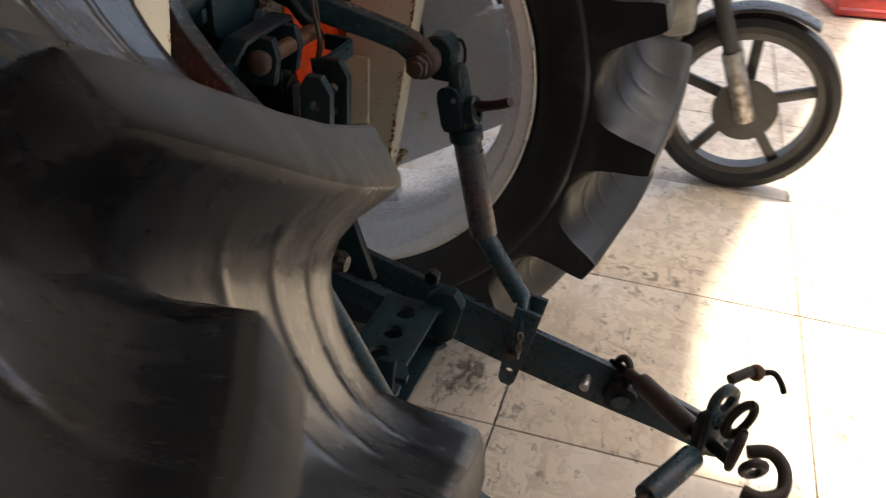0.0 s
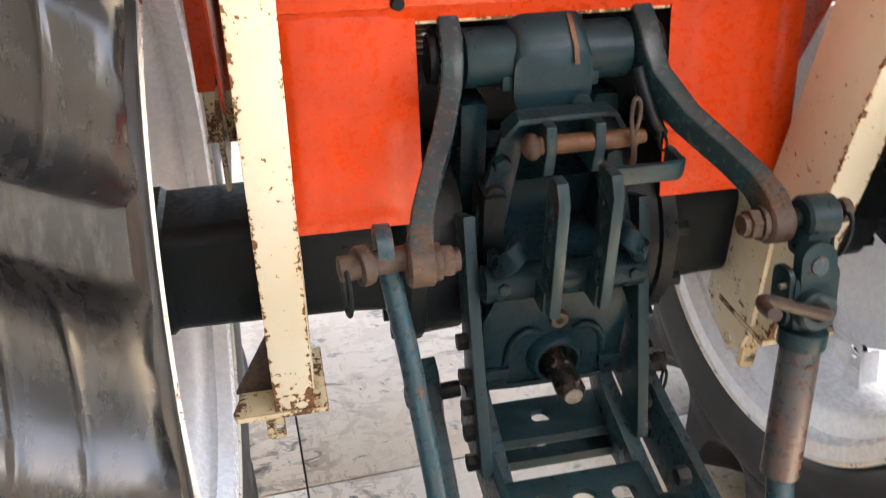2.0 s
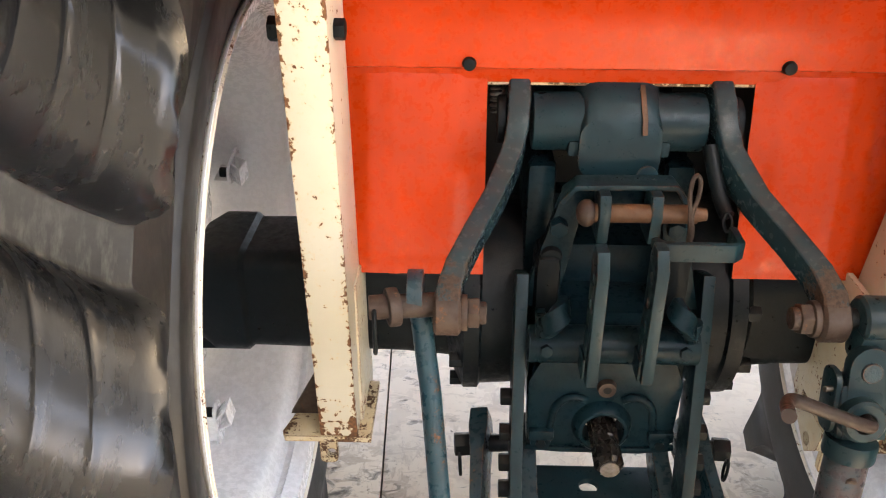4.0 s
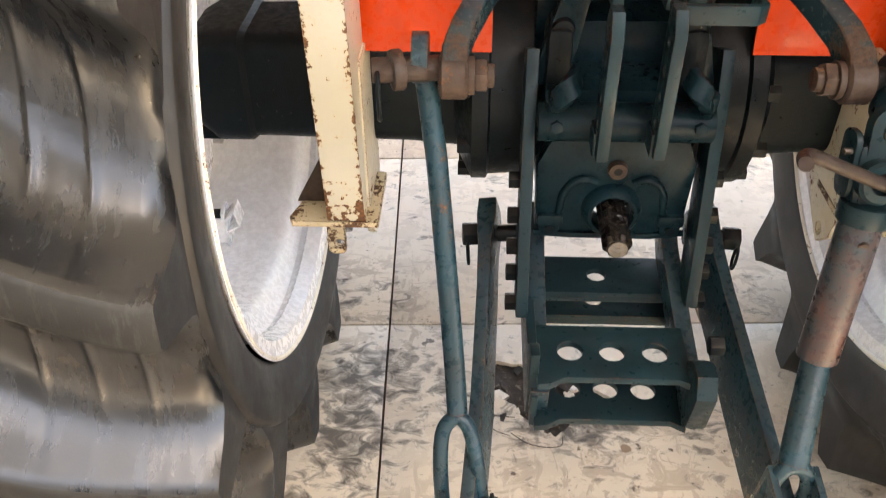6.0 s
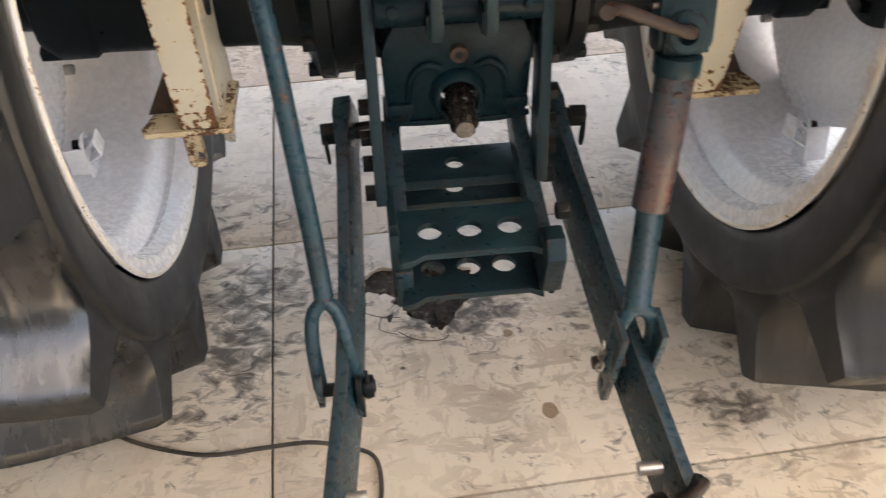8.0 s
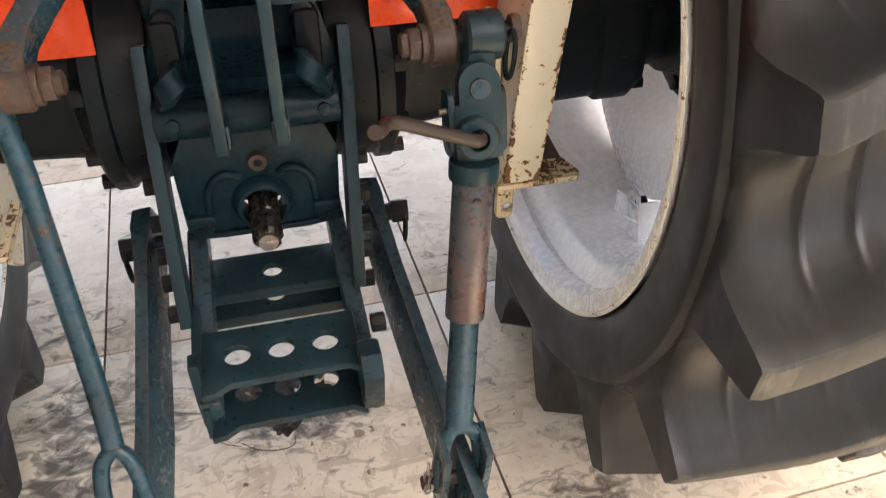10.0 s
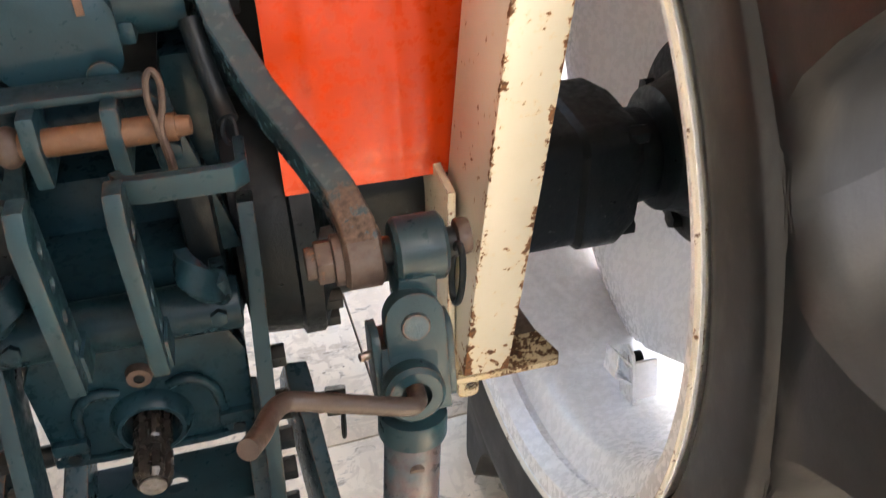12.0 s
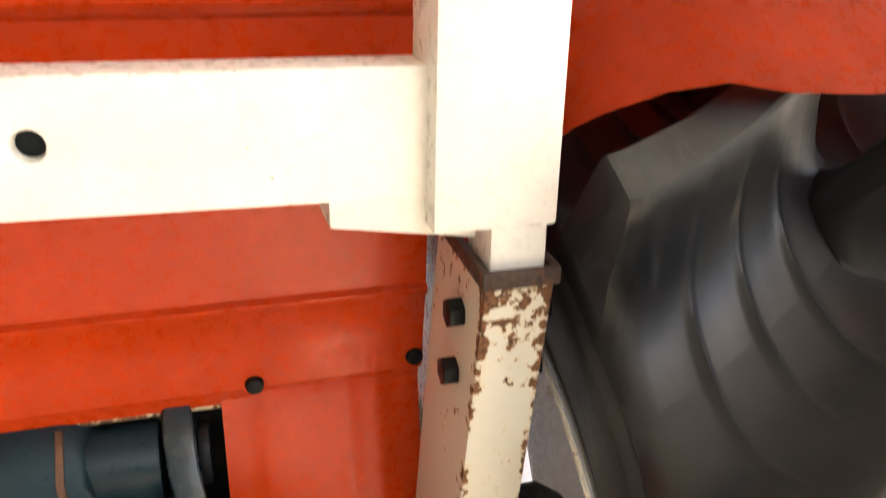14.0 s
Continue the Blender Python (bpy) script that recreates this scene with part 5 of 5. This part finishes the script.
for s in (-1, 1):
    part("weld_plate", plate([(0.222, -0.006), (0.315, -0.02), (0.315, 0.02), (0.222, 0.02)], 0.04, Matrix.Diagonal((s, 1, 1, 1)) @ mat_axes((0, -0.193 - 0.012 * s, 1.136), (1, 0, 0), (0, 0, 1)), bev=0.003), M_WHITE, cross_bar)


# ---- fenders ----
def fender(s):
    """A curved shell over the tyre with a slanted, rolled rear corner and an inner skirt."""
    b = bmesh.new()
    rows = []
    n = 26
    # x, radius, angle of the rear edge: the inner corner is cut back and rolled down
    section = ((0.368, 0.57, 69.4), (0.376, 0.598, 69.0), (0.386, 0.614, 68.4), (0.4, 0.63, 67.6), (0.43, 0.654, 66.3), (0.46, 0.668, 65.2), (0.5, 0.666, 64.3), (0.56, 0.664, 64.1), (0.66, 0.664, 64.1), (0.76, 0.662, 64.1), (0.79, 0.65, 64.1), (0.8, 0.63, 64.1))
    for i in range(n + 1):
        row = []
        for x, r, start in section:
            a = radians(start + (142 - start) * i / n)
            r += 0.05 * (1 - math.exp(-i / 2.2))
            row.append(b.verts.new((s * x, AX - r * math.cos(a), AZ + r * math.sin(a))))
        rows.append(row)
    for p, q in zip(rows, rows[1:]):
        for j in range(len(p) - 1):
            b.faces.new((p[j], p[j + 1], q[j + 1], q[j]))
    bmesh.ops.solidify(b, geom=list(b.faces), thickness=0.003)
    ob = part("fender", b, M_ORANGE, tractor, "glossy orange sheet metal fender", smooth=60)
    skirt = plate([(-0.185, 1.13), (-0.06, 0.95), (0.0, 0.81), (0.4, 0.8), (0.5, 1.0), (0.4, 1.1), (0.1, 1.17)], 0.003, mat_axes((s * 0.3655, 0, 0), (0, 1, 0), (0, 0, 1)), bev=0)
    part("fender_skirt", skirt, M_ORANGE, ob, "inner side of the fender")
    stay_ = plate([(0.01, 0.705), (0.15, 0.705), (0.16, 0.73), (0.15, 0.815), (0.02, 0.815), (0.0, 0.77)], 0.006, mat_axes((s * 0.3735, 0, 0), (0, 1, 0), (0, 0, 1)), [(0.06, 0.76, 0.012)], 0.001)
    part("fender_stay", stay_, M_FOOT, ob, "cream stay plate under the fender")


fender(1)
fender(-1)
# sheet and bracket between the left fender and the platform
side = part("side_sheet", box((-0.374, 0.13, 0.99), (0.056, 0.004, 0.4), 0.001), M_ORANGE, tractor, "orange sheet beside the platform")
part("sheet_brace", box((-0.334, 0.128, 0.98), (0.02, 0.03, 0.5), 0.004), M_RUST, side, "dark rusty upright brace")
part("sheet_foot", box((-0.362, 0.135, 0.755), (0.07, 0.012, 0.075), 0.003), M_FOOT, side, "cream foot of the sheet")


# ---- motorbike parked beyond the tractor ----
def motorbike(m):
    bike = tagged(new("motorbike"), "dark motorbike with grey alloy front wheel, parked on the tiles", "motorbike")
    bike.matrix_world = m

    def wheel(name, y, r):
        bm = lathe([(-0.03, r - 0.05), (-0.042, r - 0.03), (-0.035, r - 0.008), (0.0, r), (0.035, r - 0.008), (0.042, r - 0.03), (0.03, r - 0.05)], 48, 0, y, r, closed=True)
        w = part(name, bm, M_RUBBER, bike, "black narrow tyre")
        part("wheel_rim", lathe([(-0.03, r - 0.05), (-0.026, r - 0.07), (0.026, r - 0.07), (0.03, r - 0.05)], 48, 0, y, r, closed=True), M_ALLOY, w, "dull alloy rim")
        part("wheel_hub", rod((-0.05, y, r), (0.05, y, r), 0.04, seg=20, bev=0.004), M_ALLOY, w)
        for i in range(5):
            a = 2 * math.pi * i / 5 + 0.3
            part("spoke", sweep([(0, y + 0.03 * math.cos(a), r + 0.03 * math.sin(a)), (0, y + (r - 0.065) * math.cos(a), r + (r - 0.065) * math.sin(a))], 0.02, 0.03, (1, 0, 0), 0.004), M_ALLOY, w)
        part("brake_disc", rod((-0.056, y, r), (-0.06, y, r), 0.09, seg=32), M_ALLOY, w)
        return w
    r = 0.262
    wheel("front_wheel", 0.0, r)
    wheel("rear_wheel_bike", 1.22, r)
    for x in (-0.085, 0.085):
        part("fork_leg", rod((x, 0.0, r), (x, 0.2, 0.72), 0.022, seg=16, bev=0.003), M_ALLOY, bike, "silver telescopic fork leg")
        part("fork_slider", rod((x, -0.005, r - 0.02), (x, 0.075, r + 0.17), 0.028, seg=16, bev=0.004), M_STEEL, bike)
    bm = lathe([(-0.05, r + 0.012), (-0.045, r + 0.02), (0.0, r + 0.03), (0.045, r + 0.02), (0.05, r + 0.012)], 48, 0, 0, r)
    bmesh.ops.delete(bm, geom=[v for v in bm.verts if v.co.z < r + 0.03 or v.co.y < -0.16], context="VERTS")
    bmesh.ops.solidify(bm, geom=list(bm.faces), thickness=0.003)
    part("mudguard", bm, M_PLASTIC, bike, "black plastic mudguard")
    part("leg_shield", sweep([(0, 0.24, 0.42, 0.3, 0.03), (0, 0.2, 0.62, 0.36, 0.05), (0, 0.16, 0.86, 0.3, 0.07), (0, 0.2, 0.98, 0.2, 0.06)], 0.3, 0.05, (1, 0, 0), 0.02), M_PLASTIC, bike, "dark plastic front shield")
    part("body_shell", sweep([(0, 0.3, 0.5, 0.16, 0.2), (0, 0.7, 0.52, 0.24, 0.3), (0, 1.2, 0.66, 0.24, 0.26), (0, 1.5, 0.74, 0.12, 0.12)], 0.2, 0.3, (1, 0, 0), 0.04), M_PLASTIC, bike, "dark plastic body shell")
    part("seat", sweep([(0, 0.6, 0.76, 0.22, 0.07), (0, 0.9, 0.78, 0.27, 0.09), (0, 1.35, 0.82, 0.22, 0.07)], 0.24, 0.08, (1, 0, 0), 0.03), M_RUBBER, bike, "black vinyl seat")
    part("engine", box((0, 0.62, 0.32), (0.24, 0.36, 0.22), 0.04), M_STEEL, bike, "dull metal engine block")
    part("handlebar", wire([(-0.34, 0.3, 1.0), (-0.2, 0.24, 1.02), (0, 0.2, 1.0), (0.2, 0.24, 1.02), (0.34, 0.3, 1.0)], 0.013, 12), M_DARK, bike)
    part("stand", rod((-0.1, 0.62, 0.25), (-0.2, 0.7, 0.012), 0.011), M_STEEL, bike)
    for x in (-0.1, 0.1):
        part("shock", rod((x, 1.22, r + 0.04), (x, 1.1, 0.62), 0.026, seg=16), M_STEEL, bike)


motorbike(pose(1.56, -0.765, 0.0, 0, 0, 4))


def crate(m):
    """A low red plastic crate with slatted sides, open at the top."""
    ob = tagged(new("plastic_crate"), "low red plastic crate with slatted sides on tiles", "crate")
    ob.matrix_world = m
    part("crate_base", box((0, 0, 0.02), (0.5, 0.36, 0.03), 0.008), M_RED, ob)
    for x, y, w, d in ((0, -0.175, 0.5, 0.014), (0, 0.175, 0.5, 0.014), (-0.245, 0, 0.014, 0.34), (0.245, 0, 0.014, 0.34)):
        for i in range(4):
            part("crate_slat", box((x, y, 0.07 + i * 0.065), (w, d, 0.045), 0.004), M_RED, ob)
    for x in (-0.24, 0.24):
        for y in (-0.17, 0.17):
            part("crate_corner", box((x, y, 0.16), (0.03, 0.03, 0.28), 0.006), M_RED, ob)


crate(pose(3.95, -1.3, 0.003, 0, 0, 12))

# ---- cable on the floor ----
bm = wire([(-0.62, -0.2, 0.007), (-0.54, -0.255, 0.007), (-0.475, -0.285, 0.007), (-0.4, -0.305, 0.007), (-0.32, -0.302, 0.007), (-0.248, -0.3, 0.007), (-0.19, -0.316, 0.007), (-0.153, -0.335, 0.007), (-0.143, -0.375, 0.007),
           (-0.15, -0.43, 0.007), (-0.19, -0.52, 0.007), (-0.3, -0.6, 0.007), (-0.5, -0.66, 0.007)], 0.0035, 8)
tagged(part("power_cable", bm, M_CABLE), "thin brown cable lying across the tiles", "cable")

# ---- floor tiles, piece by piece ----
def in_tile(x, y):
    """A place on the floor in the grid of the tiles, in metres from the corner."""
    return Matrix.Rotation(-TURN, 3, "Z") @ (Vector((x, y, 0)) - CORNER)


def broken_tile():
    """The tile with a hole knocked through it: an irregular rim, loose shards in the dark bed, hairline cracks."""
    rnd = random.Random(4)
    hole = [(-0.155, 0.06), (-0.12, 0.085), (-0.06, 0.07), (0.0, 0.085), (0.045, 0.06), (0.05, 0.02), (0.085, 0.0), (0.07, -0.012), (0.03, -0.02), (0.012, -0.045), (-0.005, -0.075), (-0.022, -0.088),
            (-0.04, -0.078), (-0.052, -0.058), (-0.075, -0.052), (-0.09, -0.02), (-0.118, -0.008), (-0.13, 0.012), (-0.152, 0.02)]
    fine = []
    for p, q in zip(hole, hole[1:] + hole[:1]):
        for i in range(4):
            f = i / 4
            fine.append((p[0] + (q[0] - p[0]) * f + rnd.uniform(-0.003, 0.003), p[1] + (q[1] - p[1]) * f + rnd.uniform(-0.003, 0.003)))
    b = bmesh.new()
    w = TILE - 0.002
    edges = []
    for loop in ([(0.002, -w), (w, -w), (w, -0.002), (0.002, -0.002)], [in_tile(*p)[:2] for p in fine]):
        vs = [b.verts.new((x, y, -0.012)) for x, y in loop]
        edges += [b.edges.new((vs[i], vs[(i + 1) % len(vs)])) for i in range(len(vs))]
    bmesh.ops.triangle_fill(b, use_beauty=True, use_dissolve=False, edges=edges)
    ext = bmesh.ops.extrude_face_region(b, geom=list(b.faces))
    bmesh.ops.translate(b, verts=[v for v in ext["geom"] if isinstance(v, bmesh.types.BMVert)], vec=(0, 0, 0.012))
    b.transform(pose(CORNER.x, CORNER.y, 0, 0, 0, 2.3))
    ob = part("broken_tile", b, M_TILE, bpy.data.objects["floor"], "beige tile with a broken hole, dark bed showing", smooth=0)
    # rough dark bed a little below the glaze
    b = bmesh.new()
    bmesh.ops.create_grid(b, x_segments=60, y_segments=48, size=0.5, matrix=pose(-0.035, 0, 0) @ Matrix.Diagonal((0.27, 0.2, 1, 1)))
    for v in b.verts:
        v.co.z = -0.0085 + 0.006 * (noise.noise(v.co * 40) * 0.6 + noise.noise(v.co * 110) * 0.4)
    part("tile_bed", b, M_BED, ob, "dark crumbled mortar bed", smooth=30)
    for i in range(26):
        x, y = rnd.uniform(-0.14, 0.05), rnd.uniform(-0.06, 0.07)
        size = rnd.uniform(0.006, 0.02)
        n = rnd.choice((4, 5, 5, 6))
        pts = [(size * rnd.uniform(0.5, 1.1) * math.cos(2 * math.pi * (j + rnd.uniform(-0.25, 0.25)) / n), size * rnd.uniform(0.4, 0.9) * math.sin(2 * math.pi * (j + rnd.uniform(-0.25, 0.25)) / n)) for j in range(n)]
        part("shard", plate(pts, 0.006, pose(x, y, -0.004, rnd.uniform(-12, 12), rnd.uniform(-12, 12), rnd.uniform(0, 360)), bev=0), M_TILE if i % 3 == 0 else M_BED, ob, smooth=0)
    # loose slabs pushed out of the rim
    for pts, z in (([(-0.148, -0.005), (-0.128, 0.0), (-0.1, -0.018), (-0.092, -0.045), (-0.12, -0.04)], 0.0), ([(-0.09, -0.058), (-0.058, -0.062), (-0.045, -0.086), (-0.07, -0.1), (-0.095, -0.082)], 0.001), ([(-0.04, -0.094), (-0.018, -0.092), (-0.024, -0.108), (-0.04, -0.106)], 0.001)):
        part("shard", plate(pts, 0.008, pose(0, 0, z - 0.0035, 0.4), bev=0.0006), M_TILE, ob, smooth=0)
    for line in ([(-0.15, -0.008), (-0.155, -0.03), (-0.125, -0.046), (-0.09, -0.05)], [(-0.125, -0.046), (-0.13, -0.075), (-0.1, -0.09)], [(-0.098, -0.084), (-0.072, -0.104), (-0.042, -0.112), (-0.016, -0.108), (-0.012, -0.09)], [(-0.15, -0.008), (-0.185, 0.0), (-0.21, 0.012)]):
        part("crack", wire([(x, y, 0.0) for x, y in line], 0.0009, 5, smooth_steps=3), M_JOINT, ob)


broken_tile()

bm = box((0, 0, -0.006), (TILE - 0.004, TILE - 0.004, 0.012), 0.0012)
tile_proto = part("tile", bm, M_TILE, bpy.data.objects["floor"])
tile_mesh = tile_proto.data
made = 0
for i in range(-8, 9):
    for j in range(-5, 8):
        if (i, j) == (0, -1):
            continue
        c = CORNER + Matrix.Rotation(TURN, 3, "Z") @ Vector(((i + 0.5) * TILE, (j + 0.5) * TILE, 0))
        ob = tile_proto if made == 0 else new("tile", tile_mesh)
        ob.parent = bpy.data.objects["floor"]
        ob.matrix_basis = pose(c.x, c.y, 0.0, 0, 0, 2.3)
        made += 1
